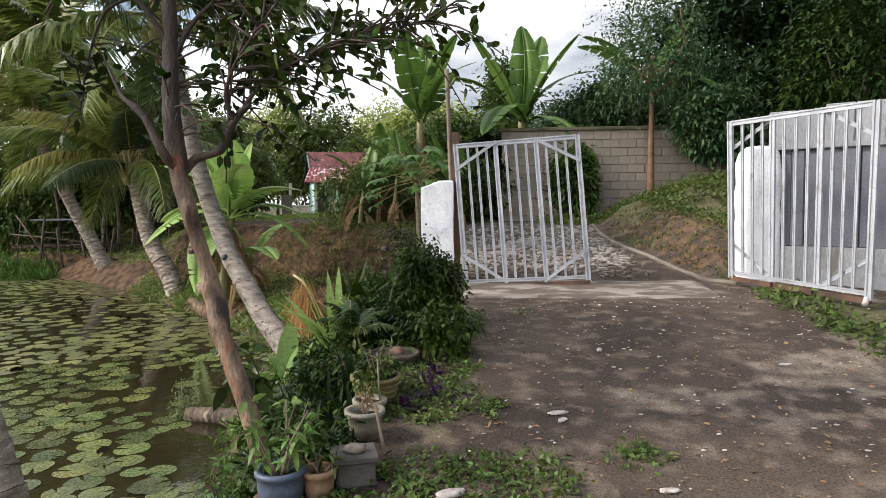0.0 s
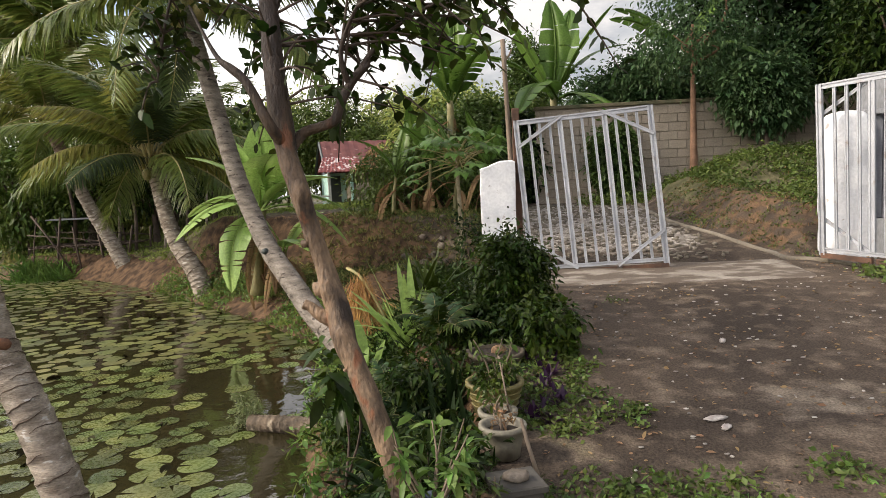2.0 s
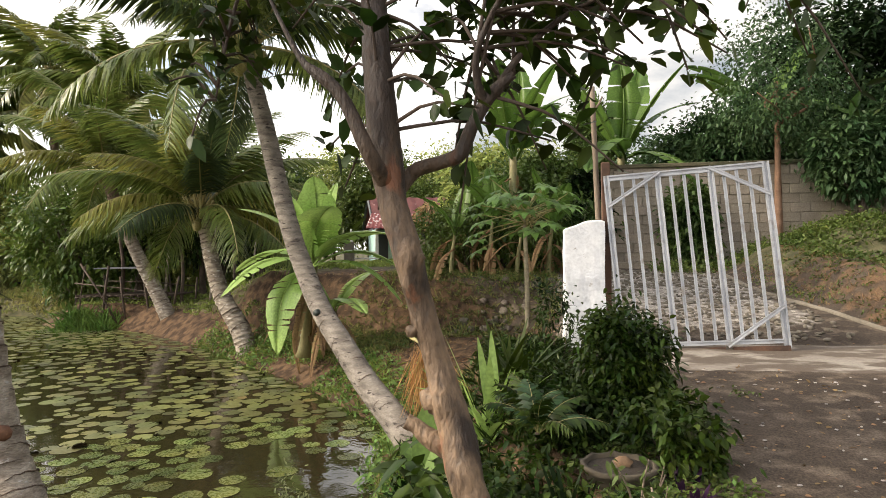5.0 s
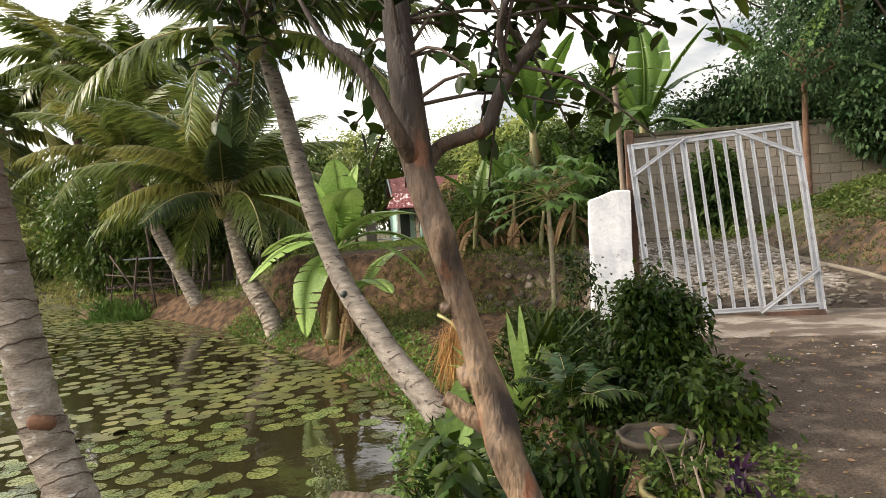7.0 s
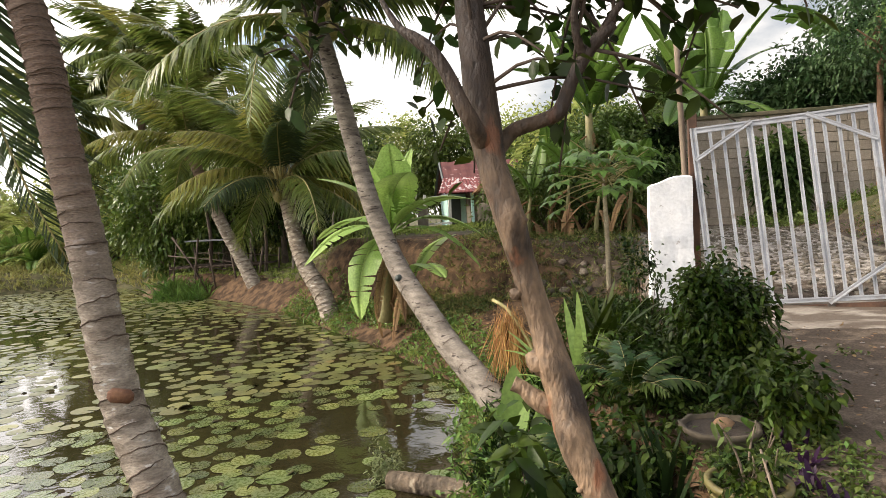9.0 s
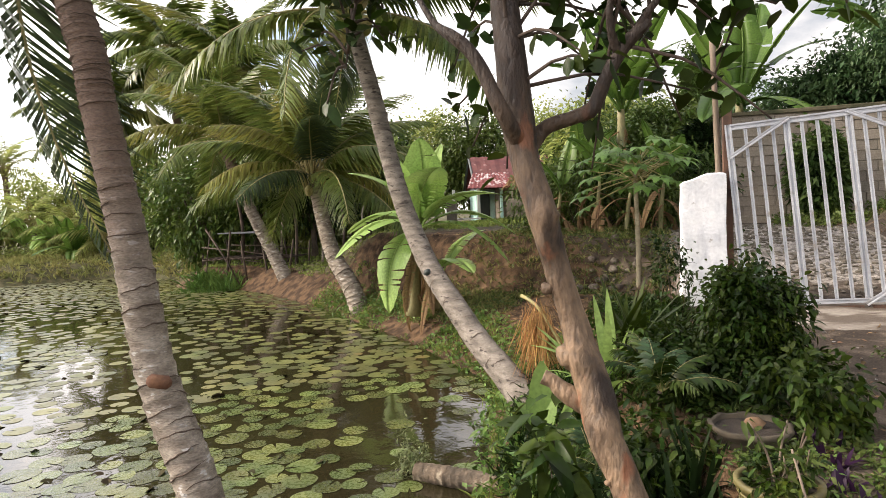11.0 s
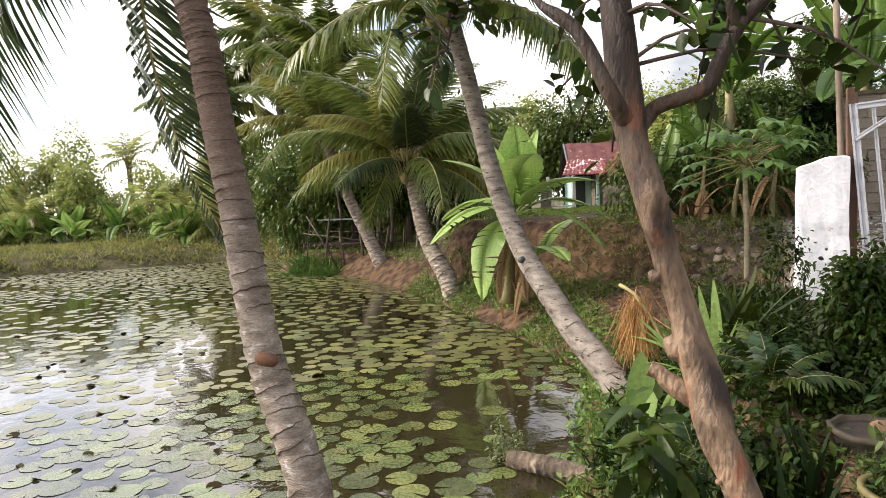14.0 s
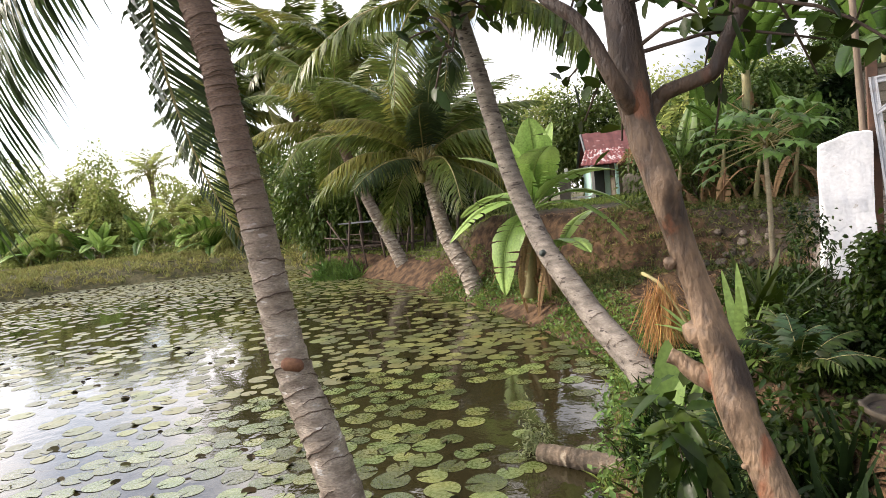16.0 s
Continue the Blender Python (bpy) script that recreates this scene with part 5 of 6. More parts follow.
# ---- leafy trees and shrubs ----
def leafy(name, x, y, z, h, crown, n_clump, per, lf, material, label, category="tree", group="", trunk_r=0.1, seed=0, clump=0.26, fine=False, lean=(0, 0), low=0.5, droop=0.3, limbs=5, shrub=False, stemmat=None, out=0.6):
    """A tree or shrub: tapered trunk, limbs, and a crown of many small leaves in clumps."""
    rng = np.random.default_rng(seed)
    root = thing(name, (x, y, z), label, category, group)
    c = np.array([lean[0], lean[1], h])
    if not shrub:
        part("trunk", Mesh().add(*tube(spline([(0, 0, -0.3), (lean[0] * 0.3, lean[1] * 0.3, h * low * 0.6), (lean[0] * 0.8, lean[1] * 0.8, h)], 12), np.linspace(trunk_r * 1.2, trunk_r * 0.4, 12), 9, 0.07, seed=seed)), stemmat or M_TWIG, root)
    P, O, C = cloud_points(rng, c, crown, n_clump, per, clump)
    for i in range(limbs):
        e = C[i * len(C) // max(limbs, 1)]
        s0 = np.array([0, 0, 0.0]) if shrub else c * (low + 0.3 * i / limbs)
        part("limb", Mesh().add(*tube(spline([s0, (s0 + e) / 2 + rng.normal(0, 0.06 * h, 3) * [1, 1, 0.3], e], 8), np.linspace(trunk_r * 0.5, trunk_r * 0.12, 8), 6)), stemmat or M_TWIG, root)
    D = O * out + rng.normal(0, 0.5, P.shape) + [0, 0, -0.15]
    L = lf * rng.uniform(0.6, 1.25, len(P))
    cr = part("crown", leaves(P, D, L, L * rng.uniform(0.38, 0.55, len(P)), rng, 0.25, droop, fine), material, root)
    cr["kind"] = "stuff"
    return root


# shrubs along the drive
leafy("round_shrub", -0.33, 6.35, 0.48, 0.48, (0.30, 0.31, 0.34), 90, 80, 0.06, M_LEAF_SHRUB, "dense rounded shrub with small glossy leaves beside the drive", "shrub", "shrubs along the drive", 0.03, 41, 0.2, True, shrub=True, limbs=6)
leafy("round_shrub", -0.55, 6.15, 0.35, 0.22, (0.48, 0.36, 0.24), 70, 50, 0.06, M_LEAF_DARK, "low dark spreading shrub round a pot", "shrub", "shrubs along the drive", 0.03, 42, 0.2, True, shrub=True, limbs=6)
leafy("round_shrub", -0.15, 5.6, 0.42, 0.2, (0.28, 0.35, 0.22), 34, 40, 0.07, M_LEAF_SHRUB, "small leafy shrub at the edge of the drive", "shrub", "shrubs along the drive", 0.02, 43, 0.22, True, shrub=True, limbs=4)
leafy("round_shrub", -0.85, 6.55, 0.15, 0.5, (0.24, 0.24, 0.16), 30, 40, 0.065, M_LEAF_SHRUB, "leafy green shrub on the bank", "shrub", "shrubs along the drive", 0.02, 44, 0.22, True, shrub=True, limbs=4)
leafy("round_shrub", -1.0, 5.3, 0.02, 0.36, (0.32, 0.34, 0.15), 44, 34, 0.065, M_LEAF_SHRUB, "spreading shrub with long pale green leaflets", "shrub", "shrubs along the drive", 0.02, 45, 0.24, True, shrub=True, limbs=5)
leafy("round_shrub", -1.5, 4.6, -0.15, 0.72, (0.13, 0.2, 0.28), 12, 7, 0.15, M_LEAF_SHRUB, "climbing plant with hanging heart-shaped leaves at the tree's foot", "shrub", "shrubs along the drive", 0.02, 46, 0.24, True, shrub=True, limbs=4)
leafy("round_shrub", -1.55, 5.6, -0.35, 0.25, (0.30, 0.5, 0.16), 40, 34, 0.06, M_LEAF_SHRUB, "tangle of small-leaved weeds at the water's edge", "weeds", "shrubs along the drive", 0.015, 47, 0.24, True, shrub=True, limbs=4)
leafy("round_shrub", -0.85, 3.55, 0.15, 0.25, (0.24, 0.22, 0.20), 24, 34, 0.06, M_LEAF_SHRUB, "leafy green herb growing by the pots", "weeds", "shrubs along the drive", 0.015, 48, 0.24, True, shrub=True, limbs=4)
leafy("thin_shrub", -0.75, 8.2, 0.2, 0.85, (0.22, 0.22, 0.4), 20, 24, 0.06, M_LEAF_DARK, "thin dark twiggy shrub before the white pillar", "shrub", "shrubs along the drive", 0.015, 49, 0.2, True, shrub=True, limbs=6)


def strap_plant(name, x, y, z, n, L, w, material, label, category, seed, spread=0.8, group=""):
    """A clump of arching strap leaves."""
    rng = np.random.default_rng(seed)
    root = thing(name, (x, y, z), label, category, group)
    data = []
    for k in range(3):
        t = np.linspace(0, 1, 7)
        sag = (0.35, 0.8, 1.3)[k] * spread
        mid = np.stack([L * t * min(0.35 + 0.3 * k, 0.8), 0 * t, L * (t * (1 - 0.12 * k) - sag * 0.5 * t ** 2)], -1)
        ww = w * np.sin(np.pi * (0.12 + 0.86 * t)) ** 0.8
        V = np.concatenate([mid + np.stack([0 * t, ww * 0.5, ww * 0.15], -1), mid, mid + np.stack([0 * t, -ww * 0.5, ww * 0.15], -1)])
        F = [(i, i + 1, i + 8, i + 7) for i in range(6)] + [(i + 7, i + 8, i + 15, i + 14) for i in range(6)]
        data.append(Mesh().add(V, F).data("leaf", material))
    for i in range(n):
        part("leaf", data[i % 3], None, root, at=Matrix.Translation((rng.normal(0, 0.05), rng.normal(0, 0.05), -0.05)) @ Matrix.Rotation(rng.uniform(0, 6.28), 4, "Z") @ Matrix.Scale(rng.uniform(0.7, 1.15), 4))
    return root


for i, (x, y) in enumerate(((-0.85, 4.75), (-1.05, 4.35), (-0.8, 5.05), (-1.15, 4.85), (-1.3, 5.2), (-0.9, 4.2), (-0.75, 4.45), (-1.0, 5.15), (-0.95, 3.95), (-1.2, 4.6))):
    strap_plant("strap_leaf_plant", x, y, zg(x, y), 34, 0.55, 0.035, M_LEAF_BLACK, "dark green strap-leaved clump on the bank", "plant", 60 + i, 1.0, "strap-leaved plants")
strap_plant("coconut_seedling", -1.30, 6.5, zg(-1.30, 6.5) + 0.15, 24, 0.80, 0.075, M_BANANA_PALE, "young coconut seedling with yellow-green pleated leaves", "plant", 71, 0.55)
strap_plant("coconut_seedling", -1.12, 6.85, zg(-1.12, 6.85) + 0.1, 22, 0.55, 0.05, M_LEAF_SHRUB, "young coconut seedling with dark green pleated leaves", "plant", 72, 0.3)
strap_plant("broad_leaf_plant", -1.75, 6.5, zg(-1.75, 6.5), 9, 0.7, 0.2, M_LEAF_BRIGHT, "broad-leaved green plant on the bank", "plant", 73, 0.9)
for i, (x, y) in enumerate(((-0.18, 5.1), (-0.22, 4.85), (-0.2, 5.35), (-0.15, 4.6), (-0.25, 4.4))):
    strap_plant("purple_plant", x, y, zg(x, y), 22, 0.17, 0.035, M_PURPLE, "low purple-leaved plant edging the drive", "plant", 80 + i, 0.9, "purple edging plants")
dead = thing("dead_frond", (-2.0, 8.2, -0.2), "dead orange palm frond slumped against the palm's foot", "palm frond")
rng = np.random.default_rng(55)
Q = rng.normal(0, 1, (300, 3)) * [0.06, 0.04, 0.09] + [-0.05, 0.02, 0.82]
part("dry_tuft", leaves(Q, rng.normal(0, 0.28, Q.shape) + [0.02, -0.05, -1.0], rng.uniform(0.3, 0.75, 300), 0.010, rng, 0.3, 0.05), M_FROND_DEAD, dead)["kind"] = "stuff"
part("rib", Mesh().add(*tube(spline([(-0.25, 0.2, 1.0), (-0.05, 0.02, 0.9), (0.2, -0.1, 0.5), (0.35, -0.2, 0.1)], 8), np.linspace(0.02, 0.012, 8), 6)), M_RACHIS, dead)

FERN = [frond_data("frond", 0.55, 0.55, 0.55, M_LEAF_FERN, 21, 15, 0.30, 0.5, 2.6), frond_data("frond", 0.48, 0.45, 0.65, M_LEAF_MID, 22, 14, 0.30, 0.6, 2.8), frond_data("frond", 0.6, 0.5, 0.5, M_LEAF_SHRUB, 23, 16, 0.28, 0.5, 2.4)]
rng = np.random.default_rng(56)
for i, (x, y) in enumerate(((-1.05, 5.05), (-0.92, 4.7), (-1.2, 5.45), (-0.95, 5.75), (-1.15, 4.55), (-0.95, 4.25), (-1.4, 5.9), (-1.0, 6.1), (-0.85, 3.9))):
    fern = thing("fern", (x, y, zg(x, y) + 0.02), "feathery green fern arching over the steep bank", "fern", "ferns on the bank")
    for k in range(11):
        part("frond", FERN[(i + k) % 3], None, fern, at=Matrix.Translation((0, 0, 0.05)) @ pose(0, 0, 0, 0, 0, k * 137.5 + rng.uniform(-20, 20)) @ pose(0, 0, 0, 0, -rng.uniform(5, 60), 0) @ Matrix.Scale(rng.uniform(0.45, 0.85), 4))
    part("root_crown", Mesh().add(*tube([(0, 0, -0.06), (0, 0, 0.06)], [0.03, 0.02], 7)), M_TWIG, fern)

# fallen log at the water's edge
log = thing("log", (-2.4, 6.55, WATER + 0.05), "rotting brown palm log half in the water", "log")
part("trunk", Mesh().add(*ringed([(-0.52, 0.16, 0.0), (-0.1, 0.04, 0.02), (0.4, -0.11, 0.03), (1.1, -0.36, 0.09)], [0.085, 0.088, 0.09, 0.09], 18, 12, seed=6)), M_LOG, log)

for i, (x, y, h, m) in enumerate(((-2.9, 14.9, 0.7, M_LEAF_MID), (-2.1, 14.7, 0.8, M_LEAF_MID), (-1.4, 14.8, 0.9, M_LEAF_THICK), (-0.7, 14.6, 0.8, M_LEAF_MID), (0.0, 14.9, 0.8, M_LEAF_THICK))):
    leafy("thicket_shrub", x, y, zg(x, y), h, (0.65, 0.45, 0.75), 46, 34, 0.11, m, "tangled leafy thicket shrub on top of the bank", "shrub", "thicket shrubs", 0.03, 240 + i, 0.24, shrub=True, limbs=5)

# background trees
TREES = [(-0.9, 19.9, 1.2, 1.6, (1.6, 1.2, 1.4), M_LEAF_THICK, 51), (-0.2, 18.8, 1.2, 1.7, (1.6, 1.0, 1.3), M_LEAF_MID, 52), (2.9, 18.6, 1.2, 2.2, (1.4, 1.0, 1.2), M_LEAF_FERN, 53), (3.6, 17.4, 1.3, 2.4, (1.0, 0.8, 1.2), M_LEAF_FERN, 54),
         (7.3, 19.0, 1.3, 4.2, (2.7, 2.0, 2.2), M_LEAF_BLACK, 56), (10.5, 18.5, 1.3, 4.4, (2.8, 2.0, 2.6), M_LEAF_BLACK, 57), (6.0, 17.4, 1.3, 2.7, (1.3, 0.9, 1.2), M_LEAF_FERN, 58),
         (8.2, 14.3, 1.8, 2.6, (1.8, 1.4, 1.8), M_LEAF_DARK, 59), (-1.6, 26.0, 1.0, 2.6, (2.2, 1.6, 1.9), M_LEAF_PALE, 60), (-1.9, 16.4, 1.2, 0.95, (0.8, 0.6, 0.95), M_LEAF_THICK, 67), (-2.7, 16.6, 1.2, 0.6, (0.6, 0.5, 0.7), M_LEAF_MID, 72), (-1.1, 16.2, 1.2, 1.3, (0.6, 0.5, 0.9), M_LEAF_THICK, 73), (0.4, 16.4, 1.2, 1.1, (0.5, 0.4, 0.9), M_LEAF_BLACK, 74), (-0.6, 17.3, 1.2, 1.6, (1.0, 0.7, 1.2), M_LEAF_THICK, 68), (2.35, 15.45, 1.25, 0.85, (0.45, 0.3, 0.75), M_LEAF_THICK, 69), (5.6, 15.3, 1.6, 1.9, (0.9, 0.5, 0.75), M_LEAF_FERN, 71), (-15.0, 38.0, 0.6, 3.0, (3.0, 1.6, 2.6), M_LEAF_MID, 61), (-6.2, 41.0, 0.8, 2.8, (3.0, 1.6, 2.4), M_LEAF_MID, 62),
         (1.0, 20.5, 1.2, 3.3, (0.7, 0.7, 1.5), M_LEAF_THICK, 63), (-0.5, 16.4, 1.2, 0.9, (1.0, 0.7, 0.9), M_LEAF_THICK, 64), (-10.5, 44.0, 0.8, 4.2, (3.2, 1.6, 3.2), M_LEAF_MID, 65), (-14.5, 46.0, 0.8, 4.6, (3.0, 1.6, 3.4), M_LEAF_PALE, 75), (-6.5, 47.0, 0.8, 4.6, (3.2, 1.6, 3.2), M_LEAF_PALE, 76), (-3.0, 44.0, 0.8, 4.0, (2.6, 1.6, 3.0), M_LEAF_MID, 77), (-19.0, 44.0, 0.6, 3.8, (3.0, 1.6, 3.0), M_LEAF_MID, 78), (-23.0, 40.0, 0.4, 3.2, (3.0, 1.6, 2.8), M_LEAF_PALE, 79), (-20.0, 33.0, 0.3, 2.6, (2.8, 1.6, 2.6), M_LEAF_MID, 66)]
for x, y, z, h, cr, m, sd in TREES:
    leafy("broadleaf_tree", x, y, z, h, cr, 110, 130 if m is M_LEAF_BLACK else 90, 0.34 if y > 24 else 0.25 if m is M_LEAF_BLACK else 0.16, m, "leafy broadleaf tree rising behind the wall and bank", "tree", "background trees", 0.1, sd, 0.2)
slim = leafy("slim_tree", 4.2, 15.75, 1.5, 3.6, (1.2, 0.8, 1.5), 80, 80, 0.10, M_LEAF_FERN, "slim tree with bare orange-brown trunk before the wall", "tree", "", 0.085, 62, 0.24, stemmat=M_TRUNK_BROWN, low=0.7)
for i, (x, y, h, cr, m) in enumerate(((-16.6, 22.4, 2.3, (2.1, 1.4, 2.0), M_LEAF_MANGO), (-14.4, 22.6, 2.9, (2.2, 1.4, 1.9), M_LEAF_MANGO), (-12.2, 22.8, 3.2, (2.1, 1.4, 1.8), M_LEAF_DARK), (-10.2, 23.2, 3.0, (1.8, 1.2, 1.6), M_LEAF_MANGO), (-18.8, 24.8, 2.6, (1.8, 1.3, 2.2), M_LEAF_MANGO),
                                          (-13.5, 27.0, 3.6, (2.6, 1.4, 2.4), M_LEAF_DARK), (-17.5, 28.0, 4.2, (2.4, 1.4, 2.6), M_LEAF_MANGO))):
    leafy("mango_tree", x, y, zg(x, y), h, cr, 110, 60, 0.22, m, "dense dark mango tree on the far bank", "tree", "mango trees", 0.13, 65 + i, 0.2, low=0.4, limbs=7, fine=True)

# far shore
rng = np.random.default_rng(90)
for i in range(34):
    x = -52 + i * 1.15 + rng.uniform(-0.8, 0.8)
    y = 27.5 + max(0, -30 - x) * -0.35 + rng.uniform(0, 5)
    h = rng.uniform(1.6, 4.2)
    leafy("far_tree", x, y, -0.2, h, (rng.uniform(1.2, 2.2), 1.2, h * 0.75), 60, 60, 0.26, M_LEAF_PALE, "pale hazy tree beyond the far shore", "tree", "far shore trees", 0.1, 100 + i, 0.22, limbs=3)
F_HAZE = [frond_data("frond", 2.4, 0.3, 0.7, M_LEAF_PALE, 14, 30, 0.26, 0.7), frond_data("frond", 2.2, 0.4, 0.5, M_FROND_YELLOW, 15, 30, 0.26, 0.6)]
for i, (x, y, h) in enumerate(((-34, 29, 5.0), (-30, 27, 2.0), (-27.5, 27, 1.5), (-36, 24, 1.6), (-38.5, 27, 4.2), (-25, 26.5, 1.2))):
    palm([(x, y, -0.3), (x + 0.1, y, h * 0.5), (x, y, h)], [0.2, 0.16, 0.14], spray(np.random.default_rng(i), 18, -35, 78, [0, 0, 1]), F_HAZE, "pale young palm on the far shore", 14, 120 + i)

for i in range(16):
    x = -47 + i * 1.35 + rng.uniform(-0.5, 0.5)
    y = 24.9 + max(0, -30 - x) * -0.35 + rng.uniform(0, 1.6)
    banana(x, y, -0.3, rng.uniform(0.7, 1.5), [(int(rng.uniform(0, 360)), int(e), k) for e, k in ((70, 2), (55, 0), (40, 1), (62, 2), (25, 1), (48, 0))], B_PALE if i % 3 else B_GREEN, "bushy banana plant on the far shore", 3, 0.1, (0, 0), 60 + i, 1.0)
for i in range(12):
    x = -49 + i * 2.0 + rng.uniform(-0.7, 0.7)
    y = 25.6 + max(0, -30 - x) * -0.35 + rng.uniform(0, 1)
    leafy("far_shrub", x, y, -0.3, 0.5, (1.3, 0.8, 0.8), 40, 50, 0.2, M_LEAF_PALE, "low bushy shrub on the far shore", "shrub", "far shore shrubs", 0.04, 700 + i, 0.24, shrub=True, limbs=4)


# ---- pots on the edge of the drive ----
def turned(profile, n=24, wave=0.0, waves_n=9):
    """A turned shape from (radius, height) pairs."""
    V, F = [], []
    ang = np.arange(n) * 2 * np.pi / n
    for r, z in profile:
        rr = r * (1 + wave * (z > profile[len(profile) // 2][1]) * np.sin(ang * waves_n))
        V.append(np.stack([np.cos(ang) * rr, np.sin(ang) * rr, 0 * ang + z + (0.5 * wave * r * np.sin(ang * waves_n) if wave else 0)], -1))
    for i in range(len(profile) - 1):
        for j in range(n):
            k = (j + 1) % n
            F.append((i * n + j, i * n + k, (i + 1) * n + k, (i + 1) * n + j))
    return np.concatenate(V), F


def pot(x, y, profile, material, label, soil_z, soil_r, z=None, wave=0.0, ribs=()):
    root = thing("plant_pot", (x, y, zg(x, y) if z is None else z), label, "plant pot", "pots along the drive")
    part("body", Mesh().add(*turned(profile, 28, wave)), material, root)
    part("soil", Mesh().add(*turned([(0.001, soil_z + 0.012), (soil_r * 0.6, soil_z + 0.008), (soil_r, soil_z)], 20)), M_SOIL, root)
    for z0, r0 in ribs:
        a = np.linspace(0, 2 * np.pi, 29)
        part("rib", Mesh().add(*tube(np.stack([np.cos(a) * r0, np.sin(a) * r0, 0 * a + z0], -1), 0.006, 6, cap=False)), material, root)
    return root


def wall_profile(r0, r1, h, t=0.014, lip=0.012):
    return [(0.001, 0.0), (r0, 0.0), ((r0 + r1) / 2 * 1.02, h * 0.5), (r1, h - 0.03), (r1 + lip, h - 0.025), (r1 + lip, h), (r1 - t, h), (r1 - t * 1.5, h * 0.75), (r0 * 0.8, h * 0.6)]


pot(-0.53, 4.50, wall_profile(0.125, 0.165, 0.185), M_OLIVE, "ribbed olive-yellow glazed bowl pot with a pruned plant", 0.155, 0.145, ribs=((0.05, 0.138), (0.09, 0.149), (0.13, 0.158)))
leafy("potted_herb", -0.53, 4.50, zg(-0.53, 4.50) + 0.15, 0.07, (0.17, 0.17, 0.07), 18, 26, 0.05, M_LEAF_SHRUB, "low leafy herb spilling over the olive bowl pot", "plant", "", 0.008, 401, 0.25, True, shrub=True, limbs=4)
pot(-0.52, 4.20, wall_profile(0.07, 0.10, 0.13), M_PLASTIC, "small aged white plastic pot", 0.10, 0.085)
pot(-0.50, 3.92, wall_profile(0.085, 0.112, 0.17), M_PLASTIC, "aged white plastic bucket pot with scratched sides", 0.13, 0.095)
pot(-0.62, 3.28, wall_profile(0.07, 0.08, 0.14), M_CLAY, "tan clay cylinder pot", 0.10, 0.066)
pot(-0.80, 3.22, wall_profile(0.11, 0.115, 0.16), M_BLUE, "dark blue-grey plastic tub with a leafy plant", 0.12, 0.1)
pot(-0.51, 5.30, wall_profile(0.13, 0.20, 0.24), M_TAN, "flared tan clay pot with a wavy broken rim", 0.215, 0.185, z=0.28, wave=0.04)

bx = thing("planter_box", (-0.46, 3.41, zg(-0.46, 3.41)), "dark cement box planter with a stone on it", "planter", "pots along the drive")
part("box", Mesh().add(*moved(block((-0.10, -0.09, 0.0), (0.10, 0.09, 0.15), 0.01), Matrix.Rotation(0.3, 4, "Z"))), M_CEMENT, bx, smooth=False)
part("rim", Mesh().add(*moved(block((-0.115, -0.105, 0.13), (0.115, 0.105, 0.165), 0.006), Matrix.Rotation(0.3, 4, "Z"))), M_CEMENT, bx, smooth=False)
part("foot", Mesh().add(*moved(block((-0.085, -0.075, -0.05), (0.085, 0.075, 0.0), 0.006), Matrix.Rotation(0.3, 4, "Z"))), M_CEMENT, bx, smooth=False)


rng = np.random.default_rng(33)
st = thing("stone", (-0.46, 3.40, zg(-0.46, 3.41) + 0.165), "small pale stone lying on the box planter", "stone")
part("stone", Mesh().add(*stone_shape((0.06, 0.045, 0.025), rng)), M_STONE, st, at=Matrix.Translation((0, 0, 0.02)))
chip = thing("clay_shard", (-0.49, 5.30, 0.475), "broken orange clay shard resting in the flared pot", "pot shard")
part("shard", Mesh().add(*stone_shape((0.055, 0.025, 0.045), rng)), M_CLAY, chip, at=Matrix.Translation((0, 0, 0.04)))
stick = thing("stick", (-0.42, 3.78, zg(-0.42, 3.78)), "pale bare stick leaning on the white pot", "stick")
part("stick", Mesh().add(*tube([(0.08, -0.12, 0.01), (0.04, -0.05, 0.14), (0.01, 0.0, 0.26)], [0.012, 0.011, 0.009], 6)), M_WOOD, stick)
stick = thing("stick", (-0.47, 4.2, zg(-0.47, 4.2)), "thin pale cane leaning over the olive pot", "stick")
part("stick", Mesh().add(*tube([(0.03, -0.05, 0.0), (0.0, 0.08, 0.2), (-0.03, 0.2, 0.38)], [0.007, 0.006, 0.005], 6)), M_WOOD, stick)


def sprig(x, y, z, n, h, material, label, seed, lf=0.07, bare=0.5):
    """A small potted plant: crooked stems with leaves near the tips."""
    rng = np.random.default_rng(seed)
    root = thing("potted_plant", (x, y, z), label, "plant", "potted plants")
    LP, LD = [], []
    for i in range(n):
        a = rng.uniform(0, 6.28)
        tip = np.array([math.cos(a) * h * 0.45, math.sin(a) * h * 0.45, h * rng.uniform(0.6, 1.1)])
        C = spline([(0, 0, -0.03), tip * 0.5 + rng.normal(0, 0.02, 3), tip], 7)
        part("stem", Mesh().add(*tube(C, np.linspace(0.008, 0.003, 7), 5)), M_WOOD, root)
        for j in range(12):
            c = C[rng.integers(int(7 * bare), 7)]
            LP.append(c + rng.normal(0, 0.02, 3))
            LD.append(rng.normal(0, 0.7, 3) + [0, 0, 0.1])
    LP, LD = np.array(LP), np.array(LD)
    part("foliage", leaves(LP, LD, rng.uniform(0.6, 1.2, len(LP)) * lf, rng.uniform(0.25, 0.4, len(LP)) * lf, rng), material, root)["kind"] = "stuff"


